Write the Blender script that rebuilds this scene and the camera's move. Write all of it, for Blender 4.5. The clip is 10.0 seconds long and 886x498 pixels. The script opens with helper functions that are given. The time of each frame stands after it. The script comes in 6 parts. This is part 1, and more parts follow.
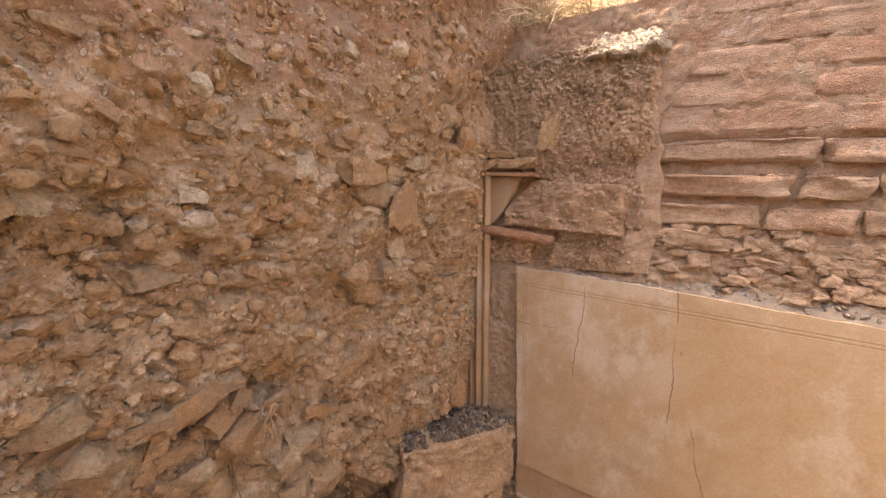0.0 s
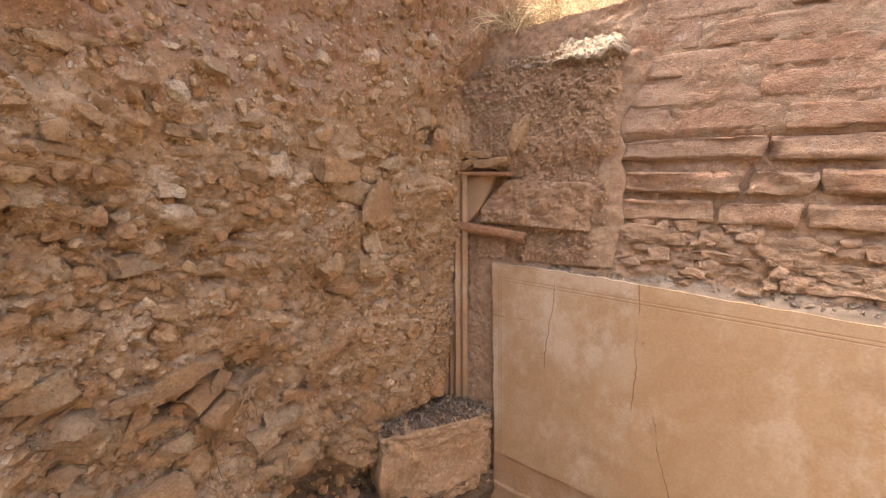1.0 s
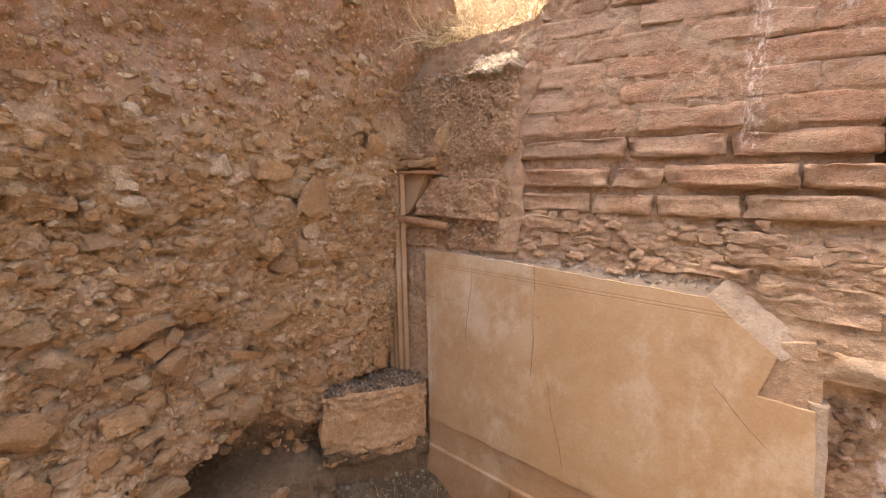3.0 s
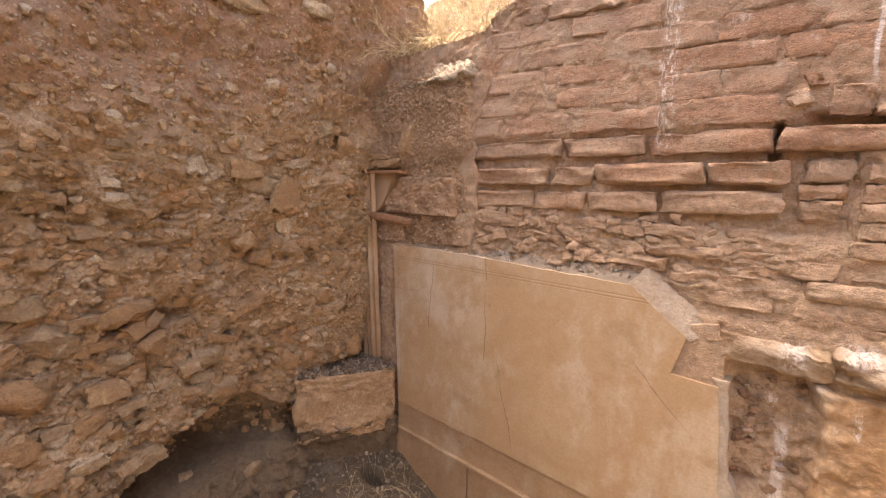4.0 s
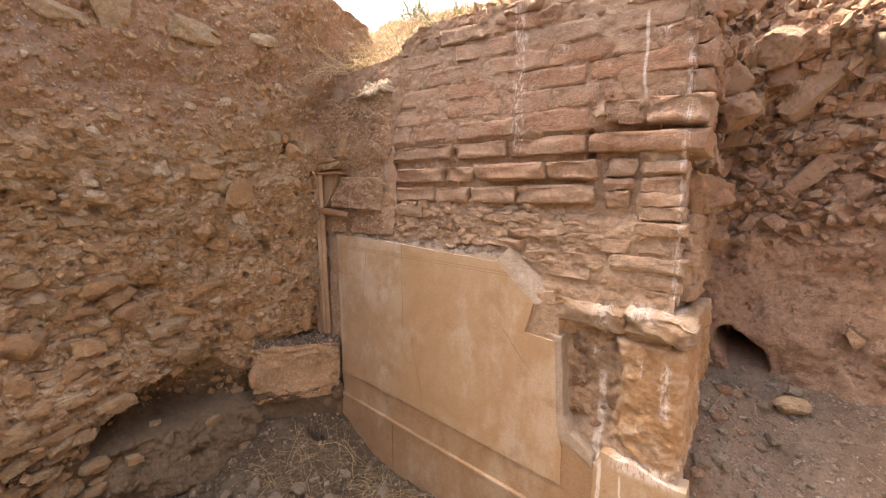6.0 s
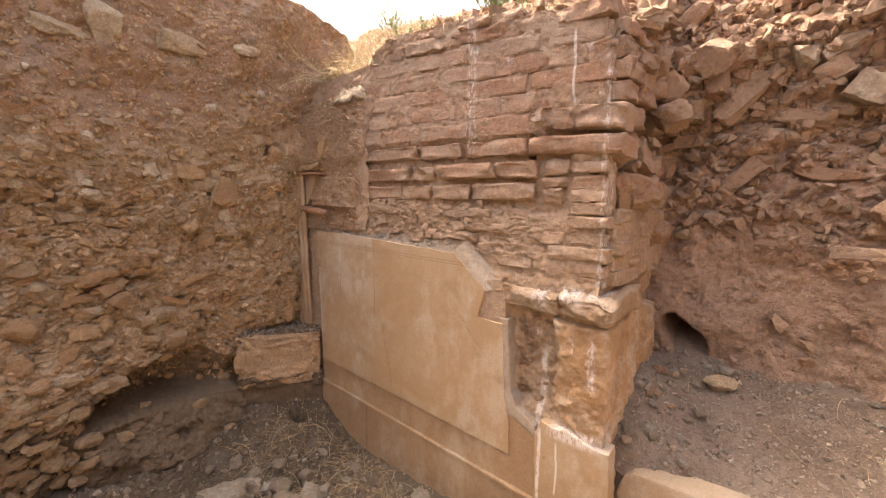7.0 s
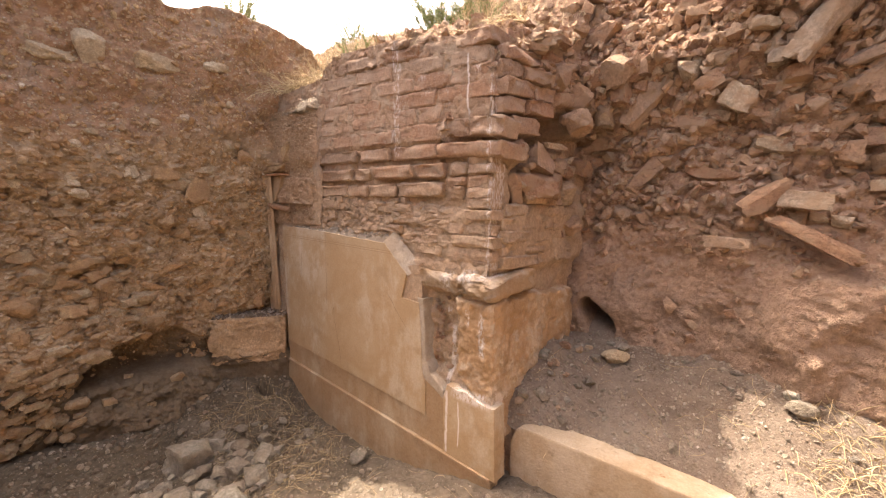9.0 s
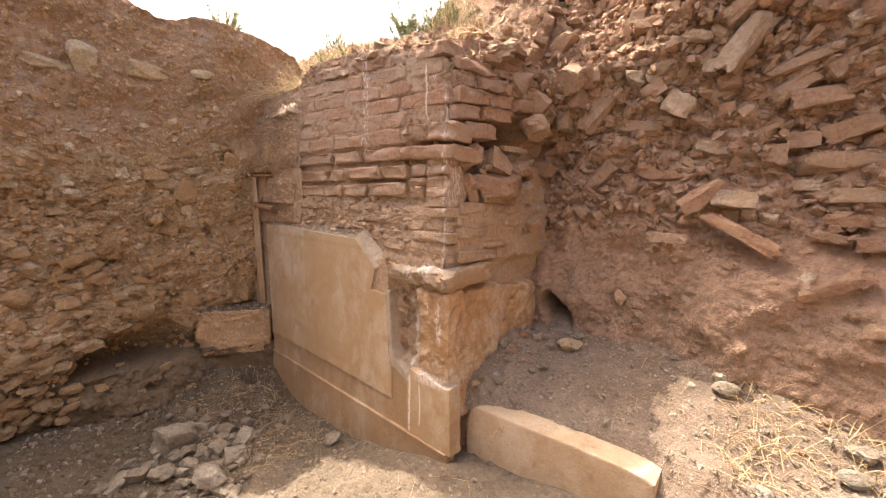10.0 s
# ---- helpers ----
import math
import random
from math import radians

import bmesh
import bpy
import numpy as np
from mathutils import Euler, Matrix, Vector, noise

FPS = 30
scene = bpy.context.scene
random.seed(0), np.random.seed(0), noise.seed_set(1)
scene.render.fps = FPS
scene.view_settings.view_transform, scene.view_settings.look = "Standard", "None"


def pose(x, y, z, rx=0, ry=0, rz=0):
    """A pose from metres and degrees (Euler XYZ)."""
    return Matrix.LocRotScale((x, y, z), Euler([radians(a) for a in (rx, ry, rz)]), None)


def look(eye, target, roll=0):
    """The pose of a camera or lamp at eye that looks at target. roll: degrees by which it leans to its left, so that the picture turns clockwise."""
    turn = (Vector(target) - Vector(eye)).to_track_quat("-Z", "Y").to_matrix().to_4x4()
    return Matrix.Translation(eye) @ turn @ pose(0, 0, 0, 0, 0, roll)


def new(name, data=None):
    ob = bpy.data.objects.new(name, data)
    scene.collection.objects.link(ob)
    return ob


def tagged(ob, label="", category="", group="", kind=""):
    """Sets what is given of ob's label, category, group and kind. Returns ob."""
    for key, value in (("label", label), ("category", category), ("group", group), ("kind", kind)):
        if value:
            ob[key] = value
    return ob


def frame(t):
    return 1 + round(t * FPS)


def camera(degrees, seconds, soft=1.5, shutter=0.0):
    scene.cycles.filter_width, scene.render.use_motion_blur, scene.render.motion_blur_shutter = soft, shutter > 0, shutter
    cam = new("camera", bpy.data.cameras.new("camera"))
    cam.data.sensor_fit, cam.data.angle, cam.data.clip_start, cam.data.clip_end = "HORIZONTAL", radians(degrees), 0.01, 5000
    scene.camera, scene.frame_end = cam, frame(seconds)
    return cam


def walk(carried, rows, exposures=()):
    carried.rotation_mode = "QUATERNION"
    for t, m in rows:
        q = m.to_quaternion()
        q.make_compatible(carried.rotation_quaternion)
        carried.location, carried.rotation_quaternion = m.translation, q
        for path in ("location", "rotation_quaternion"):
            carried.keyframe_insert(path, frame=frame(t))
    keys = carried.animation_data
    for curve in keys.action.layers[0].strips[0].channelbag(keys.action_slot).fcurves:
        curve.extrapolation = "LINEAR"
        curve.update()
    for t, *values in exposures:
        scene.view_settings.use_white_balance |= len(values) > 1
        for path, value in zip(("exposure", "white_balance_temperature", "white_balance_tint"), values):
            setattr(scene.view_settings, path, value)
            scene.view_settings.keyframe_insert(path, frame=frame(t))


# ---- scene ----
cam = camera(100.4, 10.0, soft=1.2)
PATH = [
    (0, (0.536, 0.252, 1.721), (-0.523, 1.931, 1.481), 1.5),
    (0.5, (0.605, 0.251, 1.714), (-0.465, 1.924, 1.48), 1.5),
    (1, (0.693, 0.255, 1.7), (-0.4, 1.915, 1.477), 1.3),
    (1.5, (0.8, 0.257, 1.69), (-0.312, 1.905, 1.472), 1.2),
    (2, (0.91, 0.262, 1.688), (-0.219, 1.898, 1.467), 1.3),
    (2.5, (1.045, 0.271, 1.678), (-0.106, 1.892, 1.46), 1.2),
    (4, (1.45, 0.302, 1.65), (0.247, 1.886, 1.441), 1.2),
    (4.5, (1.606, 0.323, 1.631), (0.38, 1.891, 1.432), 1.1),
    (5, (1.748, 0.333, 1.623), (0.511, 1.892, 1.426), 1.1),
    (5.5, (1.913, 0.347, 1.616), (0.658, 1.892, 1.419), 1.0),
    (7, (2.325, 0.331, 1.584), (1.065, 1.873, 1.396), 0.8),
    (7.5, (2.457, 0.327, 1.576), (1.197, 1.869, 1.391), 0.9),
    (8, (2.58, 0.35, 1.572), (1.308, 1.881, 1.385), 0.8),
    (8.5, (2.726, 0.374, 1.564), (1.439, 1.894, 1.378), 0.7),
    (9, (2.859, 0.392, 1.562), (1.565, 1.904, 1.373), 0.7),
    (9.5, (2.997, 0.397, 1.555), (1.702, 1.91, 1.367), 0.7),
    (10, (3.128, 0.403, 1.551), (1.831, 1.914, 1.363), 0.7),
]
LIGHT = [(0.0, 2.79, 8100, 18), (4.0, 2.54, 8000, 17), (7.0, 2.40, 7950, 16), (10.0, 2.26, 7900, 16)]
walk(cam, [(t, look(eye, target, roll)) for t, eye, target, roll in PATH], LIGHT)

# ---- daylight ----
SUN_TO = Vector((-0.445, 0.088, 1.0)).normalized()
world = bpy.data.worlds.new("sky")
scene.world = world
world.use_nodes = True
wn = world.node_tree.nodes
sky = wn.new("ShaderNodeTexSky")
sky.sky_type = "NISHITA"
sky.sun_disc = False
sky.sun_elevation = math.asin(SUN_TO.z)
sky.sun_rotation = math.atan2(SUN_TO.x, SUN_TO.y)
sky.air_density = 0.8
sky.dust_density = 7.0
sky.ozone_density = 0.6
world.node_tree.links.new(sky.outputs[0], wn["Background"].inputs[0])
wn["Background"].inputs[1].default_value = 0.15
sun = new("sun", bpy.data.lights.new("sun", "SUN"))
sun.data.energy = 2.0
sun.data.angle = radians(0.6)
sun.data.color = (1.0, 0.965, 0.915)
sun.matrix_world = look(SUN_TO * 20, (0, 0, 0))


# ---- noise, vectorised ----
def hash3(ix, iy, iz, seed):
    def u(a):
        return np.asarray(a).astype(np.int64).astype(np.uint32)
    h = u(ix) * np.uint32(0x8DA6B343) ^ u(iy) * np.uint32(0xD8163841) ^ u(iz) * np.uint32(0xCB1AB31F) ^ np.uint32((seed * 0x9E3779B9) & 0xFFFFFFFF)
    h = h ^ (h >> np.uint32(13))
    h = h * np.uint32(0x5BD1E995)
    h = h ^ (h >> np.uint32(15))
    h = h * np.uint32(0x27D4EB2D)
    h = h ^ (h >> np.uint32(14))
    return h.astype(np.float64) / 4294967295.0


def vnoise(x, y, z=0.0, seed=1):
    x, y, z = np.broadcast_arrays(np.asarray(x, float), np.asarray(y, float), np.asarray(z, float))
    ix, iy, iz = np.floor(x), np.floor(y), np.floor(z)
    f = [a - b for a, b in ((x, ix), (y, iy), (z, iz))]
    sx, sy, sz = [a * a * (3 - 2 * a) for a in f]
    out = 0.0
    for dx in (0, 1):
        for dy in (0, 1):
            for dz in (0, 1):
                w = (sx if dx else 1 - sx) * (sy if dy else 1 - sy) * (sz if dz else 1 - sz)
                out = out + w * hash3(ix + dx, iy + dy, iz + dz, seed)
    return out * 2 - 1


def fbm(x, y, z=0.0, octaves=4, seed=1, gain=0.5):
    out, amp, f = 0.0, 1.0, 1.0
    for o in range(octaves):
        out = out + amp * vnoise(x * f, y * f, np.asarray(z) * f, seed + o * 17)
        amp, f = amp * gain, f * 2.03
    return out


def cobbles(x, y, seed, fill=0.7, power=2.6, edge=0.5):
    """Stones lying in a face, one to a cell: how far each stands out, and its own tone (0 between them)."""
    ix, iy = np.floor(x), np.floor(y)
    best, tone = np.zeros(np.shape(x)), np.zeros(np.shape(x))
    for dx in (-1, 0, 1):
        for dy in (-1, 0, 1):
            cx, cy = ix + dx, iy + dy
            r = [hash3(cx, cy, k, seed) for k in range(7)]
            px, py = x - cx - r[0], y - cy - r[1]
            a = (r[2] - 0.5) * 2.2
            u = np.cos(a) * px + np.sin(a) * py
            v = (np.cos(a) * py - np.sin(a) * px) * (1 + 1.1 * r[3])
            size = 0.34 + 0.36 * r[4]
            d = (np.abs(u) ** power + np.abs(v) ** power) ** (1 / power)
            h = np.clip((size - d) / (size * edge), 0, 1)
            h = h * h * (3 - 2 * h) * (0.35 + 0.65 * r[5]) * (r[6] < fill)
            tone = np.where((h > best) & (h > 0.08), 0.05 + 0.95 * r[3], tone)
            best = np.maximum(best, h)
    return best, tone


def sstep(a, b, x):
    k = np.clip((np.asarray(x, float) - a) / (b - a), 0, 1)
    return k * k * (3 - 2 * k)


# ---- materials ----
class Mat:
    """A small builder for node materials."""

    def __init__(self, name, rough=0.9):
        self.m = bpy.data.materials.new(name)
        self.m.use_nodes = True
        self.t = self.m.node_tree
        self.b = self.t.nodes["Principled BSDF"]
        self.b.inputs["Roughness"].default_value = rough
        self.b.inputs["Specular IOR Level"].default_value = 0.25
        self.pos = self.t.nodes.new("ShaderNodeNewGeometry").outputs["Position"]

    def link(self, a, b):
        self.t.links.new(a, b)

    def node(self, kind, **inputs):
        n = self.t.nodes.new(kind)
        for key, v in inputs.items():
            key = key.replace("_", " ")
            if hasattr(v, "is_linked"):
                self.link(v, n.inputs[key])
            else:
                n.inputs[key].default_value = v
        return n

    def noise(self, scale, detail=4.0, rough=0.55, vector=None, distort=0.0):
        return self.node("ShaderNodeTexNoise", Vector=vector or self.pos, Scale=scale, Detail=detail, Roughness=rough, Distortion=distort).outputs["Fac"]

    def voro(self, scale, feature="F1", out="Distance", vector=None):
        n = self.node("ShaderNodeTexVoronoi", Vector=vector or self.pos, Scale=scale)
        n.feature = feature
        return n.outputs[out]

    def ramp(self, fac, *stops):
        n = self.t.nodes.new("ShaderNodeValToRGB")
        e = n.color_ramp.elements
        while len(e) < len(stops):
            e.new(0.5)
        for el, (p, c) in zip(e, stops):
            el.position = p
            el.color = (*c, 1) if len(c) == 3 else c
        self.link(fac, n.inputs[0])
        return n.outputs[0]

    def fade(self, fac, a, b, lo=0.0, hi=1.0):
        n = self.t.nodes.new("ShaderNodeMapRange")
        n.interpolation_type = "SMOOTHSTEP"
        for k, v in zip(range(5), (fac, a, b, lo, hi)):
            if k == 0:
                self.link(v, n.inputs[0])
            else:
                n.inputs[k].default_value = v
        return n.outputs[0]

    def mix(self, fac, a, b, mode="MIX"):
        n = self.t.nodes.new("ShaderNodeMix")
        n.data_type = "RGBA"
        n.blend_type = mode
        n.clamp_result = True
        for slot, v in ((0, fac), (6, a), (7, b)):
            if hasattr(v, "is_linked"):
                self.link(v, n.inputs[slot])
            elif slot:
                n.inputs[slot].default_value = (*v, 1)
            else:
                n.inputs[slot].default_value = v
        return n.outputs[2]

    def math(self, op, a, b=0.0, c=0.0):
        n = self.t.nodes.new("ShaderNodeMath")
        n.operation = op
        for k, v in enumerate((a, b, c)):
            if hasattr(v, "is_linked"):
                self.link(v, n.inputs[k])
            else:
                n.inputs[k].default_value = v
        return n.outputs[0]

    def split(self):
        s = self.node("ShaderNodeSeparateXYZ", Vector=self.pos)
        return s.outputs[0], s.outputs[1], s.outputs[2]

    def random(self):
        return self.t.nodes.new("ShaderNodeObjectInfo").outputs["Random"]

    def island(self):
        return self.t.nodes.new("ShaderNodeNewGeometry").outputs["Random Per Island"]

    def hsv(self, col, h=0.5, s=1.0, v=1.0):
        n = self.t.nodes.new("ShaderNodeHueSaturation")
        for k, x in ((0, h), (1, s), (2, v), (4, col)):
            if isinstance(x, tuple):
                n.inputs[k].default_value = (*x, 1)
            elif hasattr(x, "is_linked"):
                self.link(x, n.inputs[k])
            else:
                n.inputs[k].default_value = x
        return n.outputs[0]

    def done(self, col, height=None, strength=0.5, dist=0.01):
        self.link(col, self.b.inputs["Base Color"])
        if height is not None:
            bump = self.node("ShaderNodeBump", Strength=strength, Distance=dist, Height=height)
            self.link(bump.outputs[0], self.b.inputs["Normal"])
        return self.m


def earth_mat(name, dark, mid, light, pebble=(0.46, 0.36, 0.25), grey=0.0, upper=None, above=(1.85, 2.25), lower=None, below=(0.75, 0.45), eastward=None):
    """Dry earth: mottled clay with pebbles, grit and lighter lime specks."""
    m = Mat(name, 0.95)
    big = m.noise(2.2, 5, 0.6)
    fine = m.noise(38, 6, 0.7)
    col = m.ramp(m.math("ADD", m.math("MULTIPLY", big, 0.6), m.math("MULTIPLY", fine, 0.4)), (0.3, dark), (0.5, mid), (0.72, light))
    if upper:
        level = m.math("ADD", m.split()[2], m.math("MULTIPLY", m.math("SUBTRACT", m.noise(2.0, 4), 0.5), 0.8))
        red = m.ramp(fine, (0.3, tuple(0.75 * c for c in upper)), (0.7, tuple(1.3 * c for c in upper)))
        col = m.mix(m.math("MULTIPLY", m.fade(level, *above), 0.8), col, red)
    # another ground tone takes over towards +x
    if eastward:
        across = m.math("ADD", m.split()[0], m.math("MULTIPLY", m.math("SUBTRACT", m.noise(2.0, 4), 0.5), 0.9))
        dry = m.ramp(fine, (0.3, tuple(0.8 * c for c in eastward)), (0.7, tuple(1.25 * c for c in eastward)))
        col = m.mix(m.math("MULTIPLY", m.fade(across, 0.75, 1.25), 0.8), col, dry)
    warp = m.node("ShaderNodeVectorMath", **{})
    warp.operation = "MULTIPLY_ADD"
    m.link(m.node("ShaderNodeTexNoise", Vector=m.pos, Scale=30.0, Detail=3.0).outputs["Color"], warp.inputs[0])
    warp.inputs[1].default_value = (0.02, 0.02, 0.02)
    m.link(m.pos, warp.inputs[2])
    v = warp.outputs[0]
    peb = m.voro(58, vector=v)
    pc = m.voro(58, out="Color", vector=v)
    pick = m.node("ShaderNodeSeparateColor", Color=pc)
    on = m.math("MULTIPLY", m.fade(peb, 0.42, 0.30), m.fade(pick.outputs[0], 0.62, 0.66))
    tone = m.mix(pick.outputs[1], tuple(0.75 * c for c in mid), pebble)
    col = m.mix(m.math("MULTIPLY", on, 0.8), col, tone)
    sp = m.voro(150, vector=v)
    spc = m.node("ShaderNodeSeparateColor", Color=m.voro(150, out="Color", vector=v))
    son = m.math("MULTIPLY", m.fade(sp, 0.36, 0.2), m.fade(spc.outputs[0], 0.86, 0.9))
    col = m.mix(m.math("MULTIPLY", son, 0.45), col, (0.62, 0.54, 0.43))
    if grey:
        col = m.mix(m.math("MULTIPLY", m.fade(m.noise(4.5, 4, 0.6), 0.48, 0.66), grey), col, (0.33, 0.28, 0.22))
    tone = m.t.nodes.new("ShaderNodeAttribute")
    tone.attribute_name = "tone"
    tv = tone.outputs["Fac"]
    stones = m.ramp(tv, (0.05, tuple(0.8 * c for c in mid)), (0.3, mid), (0.5, tuple(0.5 * (a + b) for a, b in zip(light, mid))), (0.7, tuple(0.5 * (a + b) for a, b in zip(light, pebble))), (0.85, light), (1.0, tuple(1.15 * c for c in pebble)))
    stones = m.hsv(stones, v=m.fade(m.noise(70, 5, 0.7), 0.25, 0.75, 0.75, 1.2))
    cover = m.fade(m.noise(13, 4, 0.6), 0.66, 0.42)
    col = m.mix(m.math("MULTIPLY", m.fade(tv, 0.01, 0.05), m.math("MULTIPLY", cover, 0.60)), col, stones)
    # a second tone mixed in towards the foot
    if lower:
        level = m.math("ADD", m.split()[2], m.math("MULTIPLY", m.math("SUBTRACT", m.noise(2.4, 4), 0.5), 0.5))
        low_tone = m.ramp(fine, (0.3, tuple(0.7 * c for c in lower)), (0.7, tuple(1.35 * c for c in lower)))
        col = m.mix(m.math("MULTIPLY", m.fade(level, *below), 0.85), col, low_tone)
    h = m.math("ADD", m.math("MULTIPLY", fine, 0.7), m.math("MULTIPLY", on, 0.5))
    h = m.math("ADD", h, m.math("MULTIPLY", m.noise(140, 3, 0.7), 0.35))
    scored = m.node("ShaderNodeMapping", Vector=m.pos, Scale=(75.0, 75.0, 9.0))
    h = m.math("ADD", h, m.math("MULTIPLY", m.noise(1.0, 3, 0.6, vector=scored.outputs[0]), 0.5))
    return m.done(col, h, 1.0, 0.020)


def stone_mat(name, tones, dust, dust_amount=0.5, rough=0.9, island=False, crust=0.0):
    """Rubble stone: each piece takes its own tone, with pits, grain and a film of earth."""
    m = Mat(name, rough)
    r = m.island() if island else m.random()
    n = len(tones)
    col = m.ramp(r, *[((i + 0.5) / n, c) for i, c in enumerate(tones)])
    grain = m.noise(55, 7, 0.78)
    col = m.hsv(col, v=m.fade(grain, 0.28, 0.72, 0.62, 1.30))
    cloud = m.noise(11, 4, 0.6)
    col = m.mix(m.math("MULTIPLY", m.fade(cloud, 0.40, 0.62), dust_amount), col, dust)
    if crust:
        col = m.mix(m.math("MULTIPLY", m.fade(m.noise(27, 6, 0.7), 0.40, 0.58), crust), col, m.hsv(dust, v=m.fade(m.noise(90, 4, 0.7), 0.3, 0.7, 0.7, 1.25)))
    pits = m.voro(95)
    h = m.math("ADD", m.math("MULTIPLY", grain, 0.8), m.math("MULTIPLY", m.fade(pits, 0.0, 0.35), 0.35))
    h = m.math("ADD", h, m.math("MULTIPLY", m.noise(22, 6, 0.75), 1.6))
    return m.done(col, h, 1.0, 0.014)


def streaks(m, marks):
    """White lime runs: each has a place along the wall, a half width, a top, a bottom and a breakup."""
    x, y, z = m.split()
    wob = m.math("MULTIPLY", m.math("SUBTRACT", m.noise(9, 3), 0.5), 0.03)
    front = m.fade(y, 2.0, 1.97)
    runny = m.node("ShaderNodeMapping", Vector=m.pos, Scale=(90.0, 90.0, 26.0))
    gap = m.noise(1.0, 5, 0.75, vector=runny.outputs[0])
    total = None
    for at, half, top, low, broken in marks:
        off = m.math("ABSOLUTE", m.math("SUBTRACT", m.math("ADD", x, wob), at))
        band = m.fade(off, half, half * 0.35)
        band = m.math("MULTIPLY", band, m.fade(z, top, top - 0.03))
        band = m.math("MULTIPLY", band, m.fade(z, low, low + 0.03))
        band = m.math("MULTIPLY", m.math("MULTIPLY", band, front), m.fade(gap, broken, broken + 0.12))
        total = band if total is None else m.math("MAXIMUM", total, band)
    return total


RUNS = [(1.25, 0.036, 2.56, 1.87, 0.48), (1.745, 0.008, 2.34, 2.03, 0.30), (1.886, 0.016, 2.22, 1.28, 0.46),
        (1.655, 0.022, 0.98, 0.60, 0.36), (1.68, 0.010, 0.66, 0.30, 0.36), (1.62, 0.022, 1.08, 1.0, 0.42), (1.76, 0.006, 0.62, 0.36, 0.34), (1.55, 0.012, 1.62, 1.2, 0.56), (1.44, 0.035, 2.30, 2.255, 0.42), (0.62, 0.03, 2.33, 2.29, 0.40), (1.80, 0.03, 2.28, 2.22, 0.44), (1.885, 0.022, 1.10, 0.86, 0.44), (1.80, 0.012, 1.12, 1.0, 0.50), (1.83, 0.15, 0.70, 0.615, 0.40), (1.655, 0.045, 1.28, 1.165, 0.43), (1.79, 0.055, 1.30, 1.215, 0.41), (1.885, 0.05, 1.29, 1.24, 0.45), (1.885, 0.03, 1.36, 1.33, 0.45)]


def brick_mat(name, tones, dust, vertical=True):
    m = Mat(name, 0.92)
    r = m.random()
    n = len(tones)
    col = m.ramp(r, *[((i + 0.5) / n, c) for i, c in enumerate(tones)])
    grain = m.noise(48, 6, 0.72)
    col = m.hsv(col, v=m.fade(grain, 0.25, 0.75, 0.70, 1.22))
    col = m.mix(m.math("MULTIPLY", m.fade(m.noise(7, 5, 0.65), 0.46, 0.64), 0.7), col, dust)
    col = m.mix(m.math("MULTIPLY", m.fade(m.noise(17, 4, 0.7), 0.60, 0.72), 0.55), col, (0.50, 0.43, 0.36))
    level = m.math("ADD", m.split()[2], m.math("MULTIPLY", m.math("SUBTRACT", m.noise(5, 4), 0.5), 0.7))
    col = m.mix(m.math("MULTIPLY", m.fade(level, 2.0, 1.58), 0.6), col, m.hsv((0.450, 0.335, 0.228), v=m.fade(grain, 0.3, 0.7, 0.75, 1.25)))
    if vertical:
        col = m.mix(m.math("MULTIPLY", streaks(m, RUNS), 0.72), col, (0.72, 0.67, 0.62))
    fine = m.noise(230, 3, 0.8)
    col = m.hsv(col, v=m.fade(fine, 0.3, 0.7, 0.88, 1.12))
    lime = m.math("MULTIPLY", m.fade(m.voro(75), 0.30, 0.16), m.fade(m.noise(6, 3), 0.46, 0.6))
    col = m.mix(m.math("MULTIPLY", lime, 0.35), col, (0.56, 0.46, 0.39))
    pits = m.fade(m.voro(120), 0.0, 0.4)
    col = m.mix(m.math("MULTIPLY", m.fade(m.noise(60, 3, 0.7), 0.64, 0.72), 0.4), col, (0.15, 0.09, 0.055))
    h = m.math("ADD", m.math("MULTIPLY", grain, 0.9), m.math("MULTIPLY", pits, 0.3))
    h = m.math("ADD", h, m.math("ADD", m.math("MULTIPLY", m.noise(15, 5, 0.7), 0.6), m.math("MULTIPLY", fine, 0.3)))
    return m.done(col, h, 1.0, 0.009)


